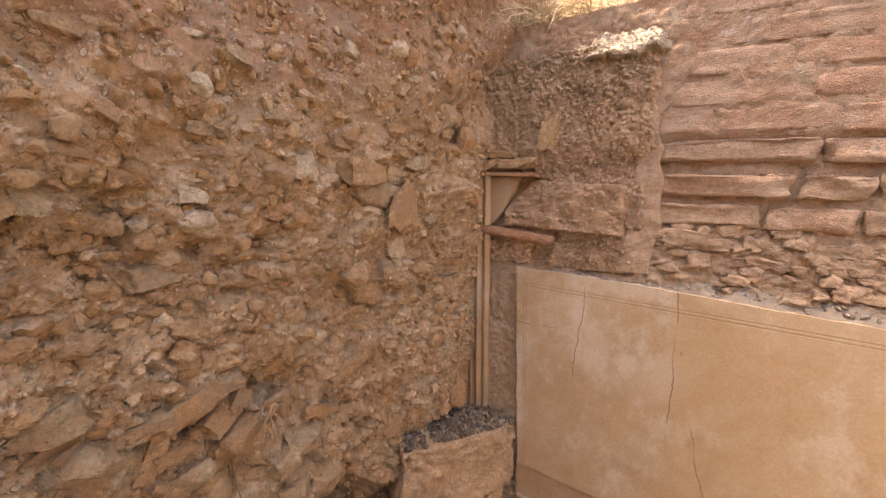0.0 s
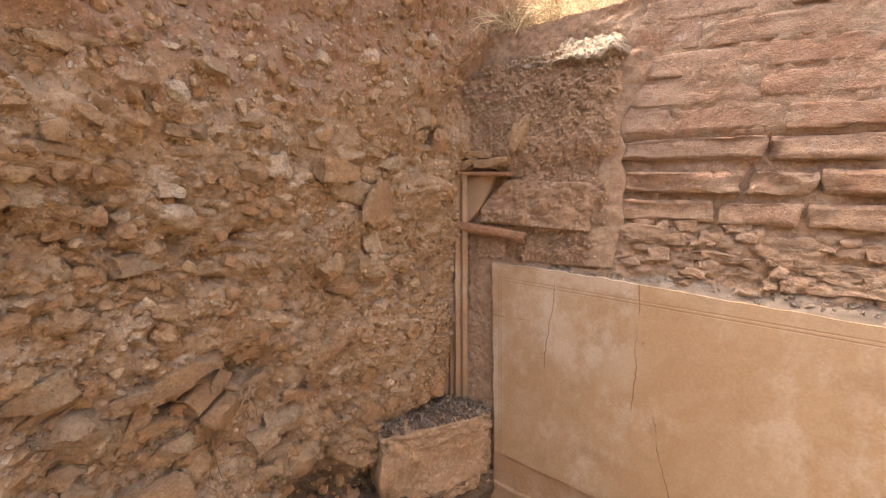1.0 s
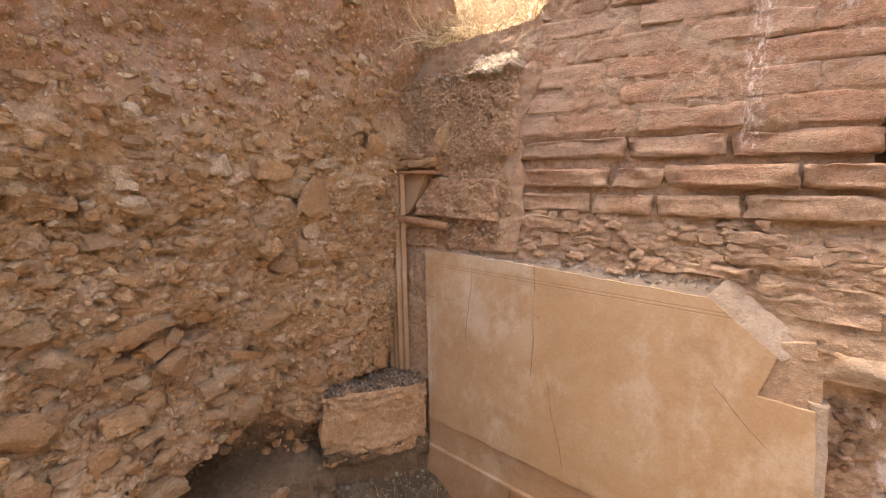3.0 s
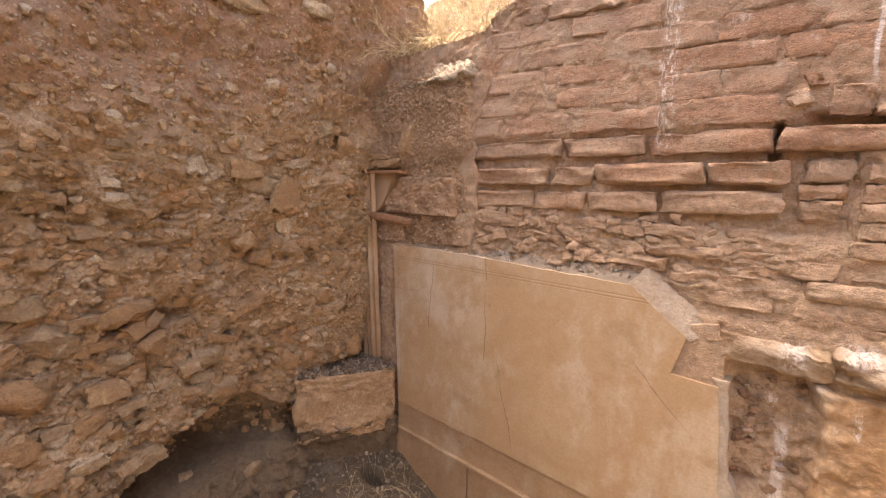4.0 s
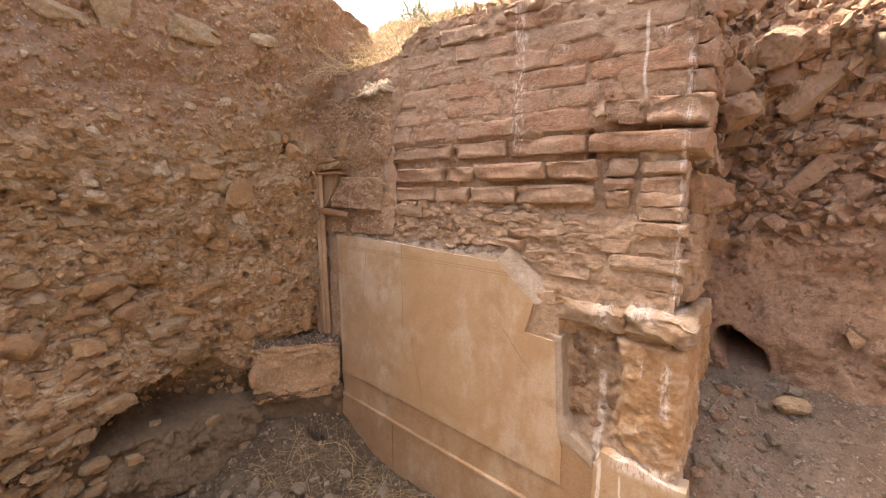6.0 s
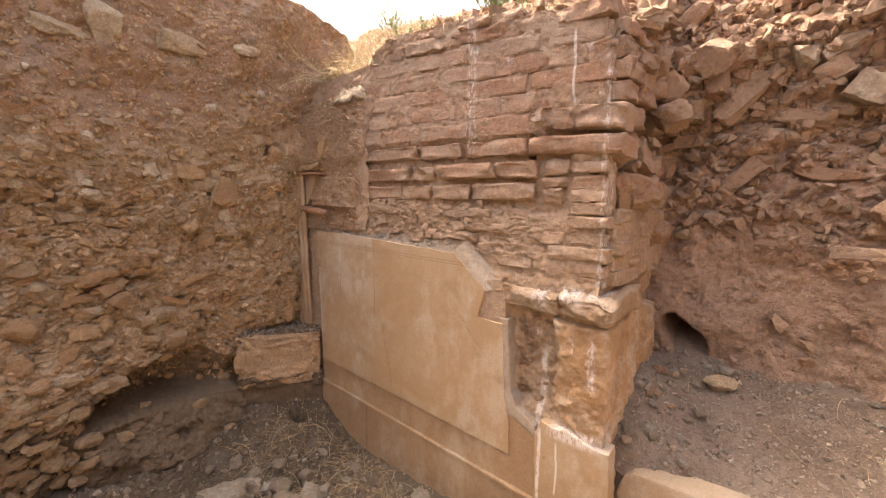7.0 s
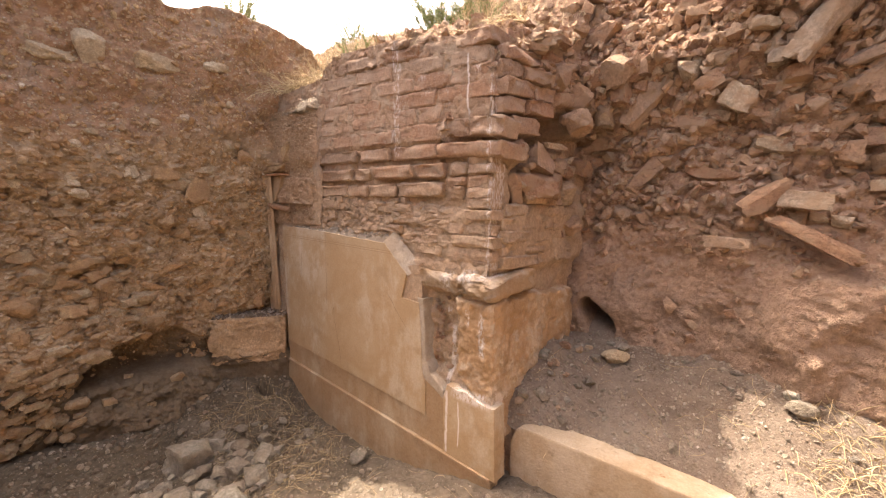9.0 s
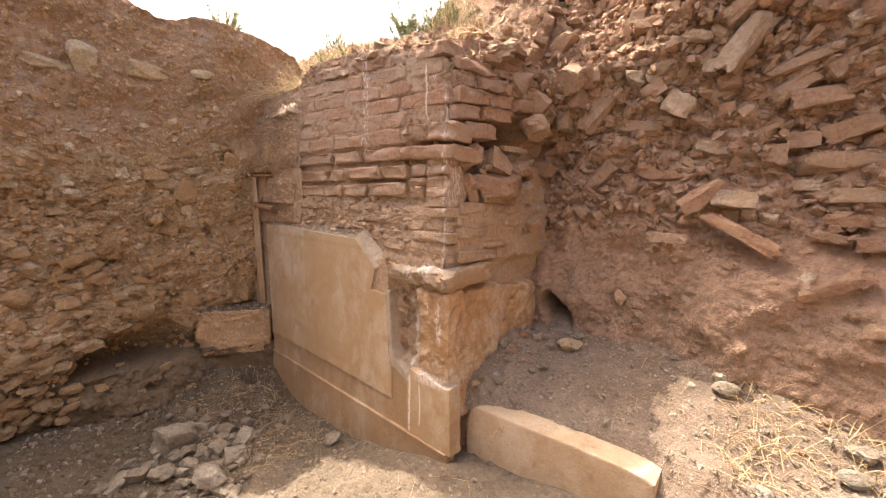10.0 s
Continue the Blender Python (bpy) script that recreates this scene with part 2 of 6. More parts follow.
def plaster_mat(name, base, warm, pale, cracked=True, runs=False, relief=0.0):
    """Old painted lime plaster: cloudy ochre, pale worn patches, scratches and hairline cracks."""
    m = Mat(name, 0.8)
    cloud = m.noise(2.6, 5, 0.62, distort=0.4)
    col = m.ramp(cloud, (0.34, base), (0.52, warm), (0.68, base))
    mp = m.node("ShaderNodeMapping", Vector=m.pos, Scale=(4.2, 4.2, 2.4))
    col = m.mix(m.math("MULTIPLY", m.fade(m.noise(1.0, 6, 0.68, vector=mp.outputs[0]), 0.47, 0.66), 0.7), col, pale)
    col = m.mix(m.math("MULTIPLY", m.fade(m.noise(5.5, 5, 0.7), 0.54, 0.68), 0.45), col, tuple(0.72 * c for c in warm))
    col = m.mix(m.math("MULTIPLY", m.fade(m.noise(120, 3, 0.7), 0.60, 0.70), 0.35), col, pale)
    col = m.hsv(col, v=m.fade(m.noise(90, 4, 0.7), 0.3, 0.7, 0.90, 1.08))
    col = m.mix(m.fade(m.noise(26, 3, 0.6), 0.70, 0.76), col, (0.30, 0.17, 0.09))
    h = m.math("MULTIPLY", m.noise(30, 6, 0.7), 0.6)
    if cracked:
        x, y, z = m.split()
        wob = m.math("MULTIPLY", m.math("SUBTRACT", m.noise(6, 4), 0.5), 0.05)
        lines = None
        for at, lean, top, low in ((0.565, 0.0, 1.5, 0.85), (0.22, -0.05, 1.42, 0.95), (1.30, 0.9, 1.12, 0.86), (0.62, 0.25, 0.95, 0.5)):
            off = m.math("ABSOLUTE", m.math("SUBTRACT", m.math("ADD", m.math("ADD", x, wob), m.math("MULTIPLY", z, lean)), at + lean))
            one = m.math("MULTIPLY", m.fade(off, 0.0030, 0.0010), m.math("MULTIPLY", m.fade(z, top, top - 0.05), m.fade(z, low, low + 0.1)))
            lines = one if lines is None else m.math("MAXIMUM", lines, one)
        side = m.fade(m.math("ADD", x, wob), 0.53, 0.60)
        col = m.mix(m.math("MULTIPLY", side, 0.16), col, (0.475, 0.315, 0.165))
        worn = m.math("MULTIPLY", m.math("SUBTRACT", 1.0, side), m.fade(m.noise(4.5, 6, 0.7, distort=0.6), 0.46, 0.62))
        col = m.mix(m.math("MULTIPLY", m.math("MULTIPLY", worn, m.fade(z, 0.85, 1.25)), 0.38), col, (0.57, 0.51, 0.42))
        across = m.math("ABSOLUTE", m.math("SUBTRACT", m.math("ADD", z, m.math("MULTIPLY", wob, 0.7)), 1.205))
        lines = m.math("MAXIMUM", lines, m.math("MULTIPLY", m.fade(across, 0.0026, 0.0010), m.fade(x, 0.24, 0.10)))
        lines = m.math("MULTIPLY", lines, m.fade(m.noise(8, 2), 0.36, 0.5))
        col = m.mix(m.math("MULTIPLY", lines, 0.65), col, (0.17, 0.10, 0.055))
        h = m.math("SUBTRACT", h, lines)
        # incised border along the top and the side
        edge = m.math("ADD", z, m.math("MULTIPLY", x, 0.036))
        inside = m.fade(x, -0.02, -0.016)
        border = None
        for d in (1.385, 1.372):
            one = m.math("MULTIPLY", m.fade(m.math("ABSOLUTE", m.math("SUBTRACT", edge, d)), 0.0035, 0.0012), inside)
            border = one if border is None else m.math("MAXIMUM", border, one)
        slant = m.math("ADD", x, m.math("MULTIPLY", m.math("SUBTRACT", z, 0.98), 0.043))
        for d in (0.0, 0.012):
            one = m.math("MULTIPLY", m.fade(m.math("ABSOLUTE", m.math("SUBTRACT", slant, d)), 0.003, 0.001), m.fade(edge, 1.39, 1.38))
            border = m.math("MAXIMUM", border, one)
        col = m.mix(m.math("MULTIPLY", border, 0.45), col, (0.28, 0.17, 0.09))
        h = m.math("SUBTRACT", h, m.math("MULTIPLY", border, 0.6))
    if runs:
        col = m.mix(m.math("MULTIPLY", streaks(m, RUNS), 0.85), col, (0.74, 0.70, 0.66))
    if relief:
        h = m.math("ADD", h, m.math("MULTIPLY", m.noise(14, 7, 0.75), 2.5))
        col = m.mix(m.math("MULTIPLY", m.fade(m.noise(9, 6, 0.75), 0.50, 0.66), 0.45), col, pale)
        col = m.mix(m.math("MULTIPLY", m.fade(m.noise(21, 5, 0.7), 0.58, 0.70), 0.5), col, tuple(0.6 * c for c in warm))
    return m.done(col, h, 0.35 + relief, 0.006 + 0.012 * relief)


# lower: grey-brown earth, darkened further to put the hollow's shade into the colour
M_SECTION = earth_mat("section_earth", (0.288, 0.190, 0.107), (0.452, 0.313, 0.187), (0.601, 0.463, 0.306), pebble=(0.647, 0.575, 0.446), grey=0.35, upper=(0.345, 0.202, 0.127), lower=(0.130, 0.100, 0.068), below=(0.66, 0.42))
# upper: redder earth, with the shade under the overhang put into its colour
M_BANK = earth_mat("bank_earth", (0.275, 0.165, 0.108), (0.420, 0.272, 0.186), (0.550, 0.395, 0.284), upper=(0.258, 0.139, 0.092), above=(2.0, 2.6), lower=(0.315, 0.218, 0.155), below=(1.60, 0.95))
M_FLOOR = earth_mat("floor_earth", (0.078, 0.060, 0.040), (0.120, 0.095, 0.064), (0.19, 0.152, 0.108), pebble=(0.27, 0.235, 0.19), grey=0.2, eastward=(0.210, 0.170, 0.128))
M_GRAVEL = earth_mat("gravel_earth", (0.150, 0.110, 0.080), (0.230, 0.178, 0.136), (0.340, 0.280, 0.222), pebble=(0.48, 0.425, 0.355), grey=0.2)
M_TOP = earth_mat("dry_ground", (0.28, 0.18, 0.10), (0.42, 0.29, 0.17), (0.56, 0.42, 0.27))
M_CREST = earth_mat("crest_earth", (0.208, 0.136, 0.080), (0.304, 0.212, 0.128), (0.400, 0.304, 0.196), eastward=(0.232, 0.132, 0.088))
M_PEBBLE = stone_mat("section_pebbles", [(0.407, 0.258, 0.135), (0.545, 0.383, 0.218), (0.454, 0.299, 0.169), (0.666, 0.532, 0.336), (0.499, 0.316, 0.169), (0.700, 0.600, 0.450)], (0.438, 0.258, 0.126), 0.5, island=True, crust=0.5)
M_RUBBLE = stone_mat("red_rubble", [(0.359, 0.211, 0.134), (0.429, 0.279, 0.184), (0.394, 0.302, 0.217), (0.478, 0.331, 0.234), (0.323, 0.189, 0.125), (0.515, 0.423, 0.318)], (0.408, 0.279, 0.184), 0.75)
M_RUBBLE_SMALL = stone_mat("red_rubble_small", [(0.386, 0.229, 0.146), (0.462, 0.303, 0.200), (0.424, 0.328, 0.236), (0.514, 0.360, 0.254), (0.347, 0.205, 0.137)], (0.438, 0.303, 0.200), 0.6, island=True)
M_GREY = stone_mat("grey_stone", [(0.285, 0.250, 0.200), (0.342, 0.312, 0.255), (0.255, 0.215, 0.166), (0.380, 0.352, 0.297)], (0.255, 0.204, 0.144), 0.5)
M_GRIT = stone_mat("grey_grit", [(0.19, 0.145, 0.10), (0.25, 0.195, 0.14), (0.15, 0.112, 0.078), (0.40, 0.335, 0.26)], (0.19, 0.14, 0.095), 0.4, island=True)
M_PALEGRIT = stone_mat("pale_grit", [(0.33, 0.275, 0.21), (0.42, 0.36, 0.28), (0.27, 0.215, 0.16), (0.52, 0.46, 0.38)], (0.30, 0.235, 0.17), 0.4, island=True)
M_GRAIN = stone_mat("mortar_grain", [(0.336, 0.231, 0.142), (0.470, 0.346, 0.225), (0.582, 0.473, 0.333), (0.403, 0.277, 0.178)], (0.403, 0.277, 0.166), 0.4, island=True)
M_BRICK = brick_mat("wall_brick", [(0.342, 0.201, 0.128), (0.385, 0.239, 0.160), (0.342, 0.224, 0.152), (0.418, 0.275, 0.190), (0.366, 0.255, 0.179)], (0.404, 0.302, 0.220))
M_MORTAR = brick_mat("wall_mortar", [(0.351, 0.228, 0.150), (0.370, 0.251, 0.167)], (0.408, 0.321, 0.234))
M_ROUGH = earth_mat("coarse_mortar", (0.260, 0.170, 0.105), (0.430, 0.290, 0.186), (0.610, 0.445, 0.300), pebble=(0.64, 0.51, 0.37))
M_SHELF = earth_mat("pale_mortar", (0.26, 0.20, 0.14), (0.38, 0.305, 0.22), (0.48, 0.40, 0.31), pebble=(0.48, 0.40, 0.32))
M_PLASTER = plaster_mat("ochre_plaster", (0.448, 0.346, 0.228), (0.400, 0.282, 0.166), (0.530, 0.475, 0.385), runs=True)
M_DADO = plaster_mat("brown_plaster", (0.394, 0.285, 0.182), (0.336, 0.225, 0.132), (0.451, 0.375, 0.275), cracked=False, runs=True)
M_ORANGE = plaster_mat("orange_plaster", (0.500, 0.340, 0.200), (0.425, 0.265, 0.142), (0.640, 0.560, 0.450), cracked=False, runs=True, relief=0.45)
M_SLAB = plaster_mat("limed_slab", (0.430, 0.305, 0.195), (0.375, 0.248, 0.145), (0.50, 0.42, 0.33), cracked=False, runs=True, relief=0.5)
M_RIM = plaster_mat("pale_lime", (0.430, 0.365, 0.290), (0.370, 0.300, 0.225), (0.510, 0.455, 0.385), cracked=False, relief=0.4)
M_KERB = plaster_mat("kerb_plaster", (0.475, 0.378, 0.265), (0.425, 0.318, 0.208), (0.545, 0.465, 0.360), cracked=False, relief=0.12)
M_CAP = plaster_mat("grey_lime_cap", (0.27, 0.222, 0.172), (0.23, 0.186, 0.14), (0.35, 0.305, 0.255), cracked=False)
M_TILE = stone_mat("terracotta", [(0.42, 0.22, 0.115), (0.46, 0.27, 0.16)], (0.38, 0.24, 0.15), 0.5)
M_STRAW = Mat("straw", 0.7)
M_STRAW = M_STRAW.done(M_STRAW.hsv(M_STRAW.ramp(M_STRAW.island(), (0.1, (0.46, 0.34, 0.19)), (0.5, (0.68, 0.55, 0.34)), (0.9, (0.30, 0.21, 0.12)))))
M_ROOT = Mat("root", 0.8)
M_ROOT = M_ROOT.done(M_ROOT.ramp(M_ROOT.noise(30), (0.3, (0.24, 0.15, 0.08)), (0.7, (0.42, 0.29, 0.17))))
M_LEAF = Mat("weed_leaf", 0.7)
M_LEAF = M_LEAF.done(M_LEAF.ramp(M_LEAF.island(), (0.1, (0.17, 0.22, 0.09)), (0.9, (0.36, 0.38, 0.19))))


# ---- geometry helpers ----
def mesh_of(name, verts, faces, smooth=True, angle=None):
    me = bpy.data.meshes.new(name)
    me.from_pydata(verts, [], faces)
    if smooth:
        me.polygons.foreach_set("use_smooth", [True] * len(me.polygons))
        if angle:
            me.set_sharp_from_angle(angle=radians(angle))
    me.update()
    return me


def part(name, data, material, parent=None, label=""):
    """Links a bmesh or a mesh as one object, under a thing or under a part."""
    if isinstance(data, bmesh.types.BMesh):
        me = bpy.data.meshes.new(name)
        data.to_mesh(me)
        data.free()
        data = me
    if not data.materials:
        data.materials.append(material)
    ob = new(name, data)
    if parent:
        ob.parent = parent
    if label:
        ob["label"] = label
    return ob


def sheet(name, us, vs, place):
    """A grid surface: place(U, V) gives the three coordinate arrays."""
    uu, vv = np.meshgrid(us, vs, indexing="ij")
    x, y, z, *tone = np.broadcast_arrays(*place(uu, vv))
    n, m = len(us), len(vs)
    verts = np.stack([x.ravel(), y.ravel(), z.ravel()], 1)
    k = (np.arange(n - 1)[:, None] * m + np.arange(m - 1)[None, :]).ravel()
    faces = np.stack([k, k + m, k + m + 1, k + 1], 1)
    me = mesh_of(name, verts.tolist(), faces.tolist())
    if tone:
        me.attributes.new("tone", "FLOAT", "POINT").data.foreach_set("value", tone[0].ravel().astype(np.float32))
    return me


def rock_mesh(seed, level=2, cuts=9, rough=0.04):
    """An angular stone about 1 across: a ball cut by planes, then roughened."""
    rng = np.random.default_rng(seed)
    bm = bmesh.new()
    bmesh.ops.create_icosphere(bm, subdivisions=level, radius=0.62)
    v = np.array([p.co for p in bm.verts])
    for _ in range(cuts):
        n = rng.normal(size=3)
        n /= np.linalg.norm(n)
        d = rng.uniform(0.32, 0.52)
        over = np.maximum(v @ n - d, 0)
        v -= over[:, None] * n
    v *= 1 + rough * fbm(v[:, 0] * 4 + seed, v[:, 1] * 4, v[:, 2] * 4, 3, seed)[:, None]
    v *= 1 + rough * 0.75 * fbm(v[:, 0] * 11 + seed, v[:, 1] * 13, v[:, 2] * 13, 2, seed + 3)[:, None]
    for p, q in zip(bm.verts, v):
        p.co = q
    me = bpy.data.meshes.new("stone")
    bm.to_mesh(me)
    bm.free()
    me.polygons.foreach_set("use_smooth", [True] * len(me.polygons))
    me.set_sharp_from_angle(angle=radians(48))
    return me


ROCKS = [rock_mesh(s, 4, 7 + s % 5, 0.10) for s in range(14)]
PEBBLES = [rock_mesh(100 + s, 2, 6, 0.03) for s in range(10)]


def shard_mesh(seed):
    """An angular splinter about 1 across: the hull of a few points in a box."""
    rng = np.random.default_rng(seed)
    bm = bmesh.new()
    for p in rng.uniform(-0.5, 0.5, (11, 3)) * rng.uniform(0.7, 1.0, 3):
        p[rng.integers(3)] = rng.choice([-0.45, 0.45])
        bm.verts.new(p)
    hull = bmesh.ops.convex_hull(bm, input=bm.verts[:])
    loose = [g for g in hull["geom_interior"] + hull["geom_unused"] if isinstance(g, bmesh.types.BMVert)]
    bmesh.ops.delete(bm, geom=list(set(loose)), context="VERTS")
    me = bpy.data.meshes.new("stone")
    bm.to_mesh(me)
    bm.free()
    return me


SHARDS = [shard_mesh(500 + k) for k in range(24)]


def with_mat(meshes, material):
    made = []
    for me in meshes:
        c = me.copy()
        c.materials.clear()
        c.materials.append(material)
        made.append(c)
    return made


def stone(meshes, k, place, size, turn, parent=None, name="stone"):
    ob = new(name, meshes[k % len(meshes)])
    ob.matrix_basis = Matrix.LocRotScale(place, Euler(turn), size)
    if parent:
        ob.parent = parent
    return ob


def joined_stones(name, meshes, items, material, parent=None, label=""):
    """Many small stones in one mesh, of kind stuff. items: place, size, turn."""
    vs, fs, base = [], [], 0
    data = []
    for me in meshes:
        co = np.empty(len(me.vertices) * 3)
        me.vertices.foreach_get("co", co)
        data.append((co.reshape(-1, 3), [tuple(p.vertices) for p in me.polygons]))
    for k, (place, size, turn) in enumerate(items):
        co, faces = data[k % len(data)]
        r = np.array(Euler(turn).to_matrix())
        vs.append((co * np.array(size)) @ r.T + np.array(place))
        fs.extend([tuple(i + base for i in f) for f in faces])
        base += len(co)
    me = mesh_of(name, np.concatenate(vs).tolist(), fs, True, 28)
    ob = part(name, me, material, parent, label)
    return tagged(ob, kind="stuff")


def brick_mesh(length, height, depth, seed, wear=0.005, cuts=9, soft=0.0055):
    """A worn brick with soft edges and chipped arrises, its front at -y."""
    bm = bmesh.new()
    bmesh.ops.create_cube(bm, size=2)
    bmesh.ops.subdivide_edges(bm, edges=bm.edges[:], cuts=cuts, use_grid_fill=True)
    v = np.array([p.co for p in bm.verts])
    v = np.sign(v) * np.abs(v) ** 0.6
    half = np.array([length, depth, height]) / 2
    p = v * half
    r = min(soft, height * 0.2)
    core = np.clip(p, -(half - r), half - r)
    off = p - core
    far = np.linalg.norm(off, axis=1, keepdims=True)
    p = core + np.where(far > 1e-9, off / np.maximum(far, 1e-9) * np.minimum(far, r), 0)
    s = seed * 3.7
    w = fbm(p[:, 0] * 14 + s, p[:, 1] * 14 + s, p[:, 2] * 20 + s, 4, seed % 50, 0.6)
    edge = (np.abs(v[:, 0]) > 0.8).astype(float) + (np.abs(v[:, 2]) > 0.8)
    chip = np.maximum(vnoise(p[:, 0] * 22 + s, p[:, 2] * 22, p[:, 1] * 22, seed % 37) - 0.15, 0) * edge
    w2 = fbm(p[:, 0] * 55 + s, p[:, 1] * 40 + s, p[:, 2] * 60 + s, 3, seed % 41, 0.6)
    p[:, 1] += wear * 1.5 * w + wear * 0.7 * w2 + chip * 0.028
    p[:, 2] += wear * 0.6 * w2 * np.sign(v[:, 2])
    p[:, 0] += wear * 1.2 * vnoise(p[:, 2] * 30 + s, p[:, 1] * 20, s, 5) * (np.abs(v[:, 0]) > 0.6)
    p[:, 2] += wear * 0.45 * vnoise(p[:, 0] * 18 + s, p[:, 1] * 20, s, 9) * np.sign(v[:, 2])
    for q, c in zip(bm.verts, p):
        q.co = c
    for f in bm.faces:
        f.smooth = True
    me = bpy.data.meshes.new("brick")
    bm.to_mesh(me)
    bm.free()
    return me


def slab_bm(outline, front, back, rough=0.004, step=0.03, seed=1, bevel=0.004, axis="y"):
    """A plate cut to an outline given along the wall and up, with uneven broken edges."""
    pts = []
    n = len(outline)
    for i in range(n):
        a, b = np.array(outline[i]), np.array(outline[(i + 1) % n])
        k = max(1, int(np.linalg.norm(b - a) / step))
        for j in range(k):
            p = a + (b - a) * j / k
            p = p + rough * np.array([vnoise(p[0] * 30, p[1] * 30, seed), vnoise(p[0] * 30, p[1] * 30, seed + 9.5)])
            pts.append(p)
    bm = bmesh.new()
    ring = []
    for y in (front, back):
        ring.append([bm.verts.new((p[0], y, p[1]) if axis == "y" else (y, p[0], p[1])) for p in pts])
    face = bm.faces.new(ring[0])
    bm.faces.new(list(reversed(ring[1])))
    for i in range(len(pts)):
        j = (i + 1) % len(pts)
        bm.faces.new((ring[0][i], ring[1][i], ring[1][j], ring[0][j]))
    bmesh.ops.recalc_face_normals(bm, faces=bm.faces[:])
    if bevel:
        bmesh.ops.bevel(bm, geom=list(face.edges), offset=bevel, segments=2, affect="EDGES", profile=0.6)
    return bm


def stalks(name, items, material, parent=None, kind="stuff", label="", category=""):
    """Thin three-sided stalks along bent lines, in one mesh. items: list of points, radius."""
    verts, faces, base = [], [], 0
    for pts, radius in items:
        n = len(pts)
        for i, p in enumerate(pts):
            d = (pts[min(i + 1, n - 1)] - pts[max(i - 1, 0)])
            d = d / (np.linalg.norm(d) + 1e-9)
            a = np.cross(d, (0.3, 0.5, 0.81))
            a = a / (np.linalg.norm(a) + 1e-9)
            b = np.cross(d, a)
            r = radius * (1 - 0.7 * i / n)
            for k in range(3):
                th = 2.094 * k
                verts.append((p + r * (math.cos(th) * a + math.sin(th) * b)).tolist())
        for i in range(n - 1):
            for k in range(3):
                q = base + i * 3
                faces.append((q + k, q + (k + 1) % 3, q + 3 + (k + 1) % 3, q + 3 + k))
        base += 3 * n
    ob = part(name, mesh_of(name, verts, faces), material, parent)
    return tagged(ob, label, category, kind=kind)


# ---- the place: floor, west section, north wall, east bank ----
WALL_Y = 1.84
CORNER_X = 1.92


def floor_z(x, y):
    """Excavation floor: low in the middle, banked up against the section and the wall's end."""
    z = 0.02 + 0.20 * sstep(0.55, -0.25, x) * sstep(0.9, 1.7, y) + 0.06 * sstep(0.35, -0.3, x)
    z = z + 0.20 * sstep(0.9, 1.9, x) * sstep(1.0, 1.7, y) + 0.10 * sstep(1.6, 3.0, x)
    z = z - 0.16 * sstep(1.3, 0.6, np.hypot((x - 0.0) / 0.055, (y - 1.60) / 0.04))
    return z + 0.020 * fbm(x * 3, y * 3, 0, 4, 3) + 0.008 * fbm(x * 14, y * 14, 0, 3, 5)


def bench_mask(y, z):
    """Where the smooth bench of dark earth stands under the hollow."""
    return sstep(0.43, 0.36, z) * sstep(0.50, 0.66, y)


def section_x(y, z):
    """Face of the earth section: a cut bank that bulges at its foot and is hollowed under."""
    x = -0.46 + 0.19 * sstep(0.75, 1.7, y) + 0.085 * (z - 1.3)
    x = x + 0.16 * sstep(1.15, 0.55, z) * sstep(1.1, 0.55, y)
    roof = np.interp(y, [0.40, 0.57, 0.63, 0.72, 0.90, 1.18, 1.35], [0.22, 0.37, 0.50, 0.59, 0.64, 0.67, 0.56]) + 0.02 * np.sin(23 * y + 1)
    rise = np.clip((z - 0.06) / np.maximum(roof - 0.06, 0.05), 0, 1)
    hollow = sstep(roof + 0.025, roof - 0.035, z) * sstep(0.48, 0.66, y) * (0.22 + 0.78 * sstep(1.35, 0.95, y)) * sstep(1.62, 1.40, y) * (0.15 + 0.85 * rise ** 0.7)
    nest = 1.6 * np.exp(-((y - 0.86) / 0.085) ** 2 - ((z - 1.19) / 0.05) ** 2)
    hollow = hollow * sstep(0.33, 0.41, z)
    x = x - 0.30 * hollow
    shelf_x = -0.35 + 0.42 * np.clip(0.40 - z, 0, 1) + 0.04 * fbm(y * 6, z * 9, 0, 4, 29)
    x = x + np.maximum(shelf_x - x, 0) * bench_mask(y, z)
    return x - 0.09 * nest - 0.10 * np.exp(-((y - 1.60) / 0.04) ** 2 - ((z - 2.0) / 0.05) ** 2)


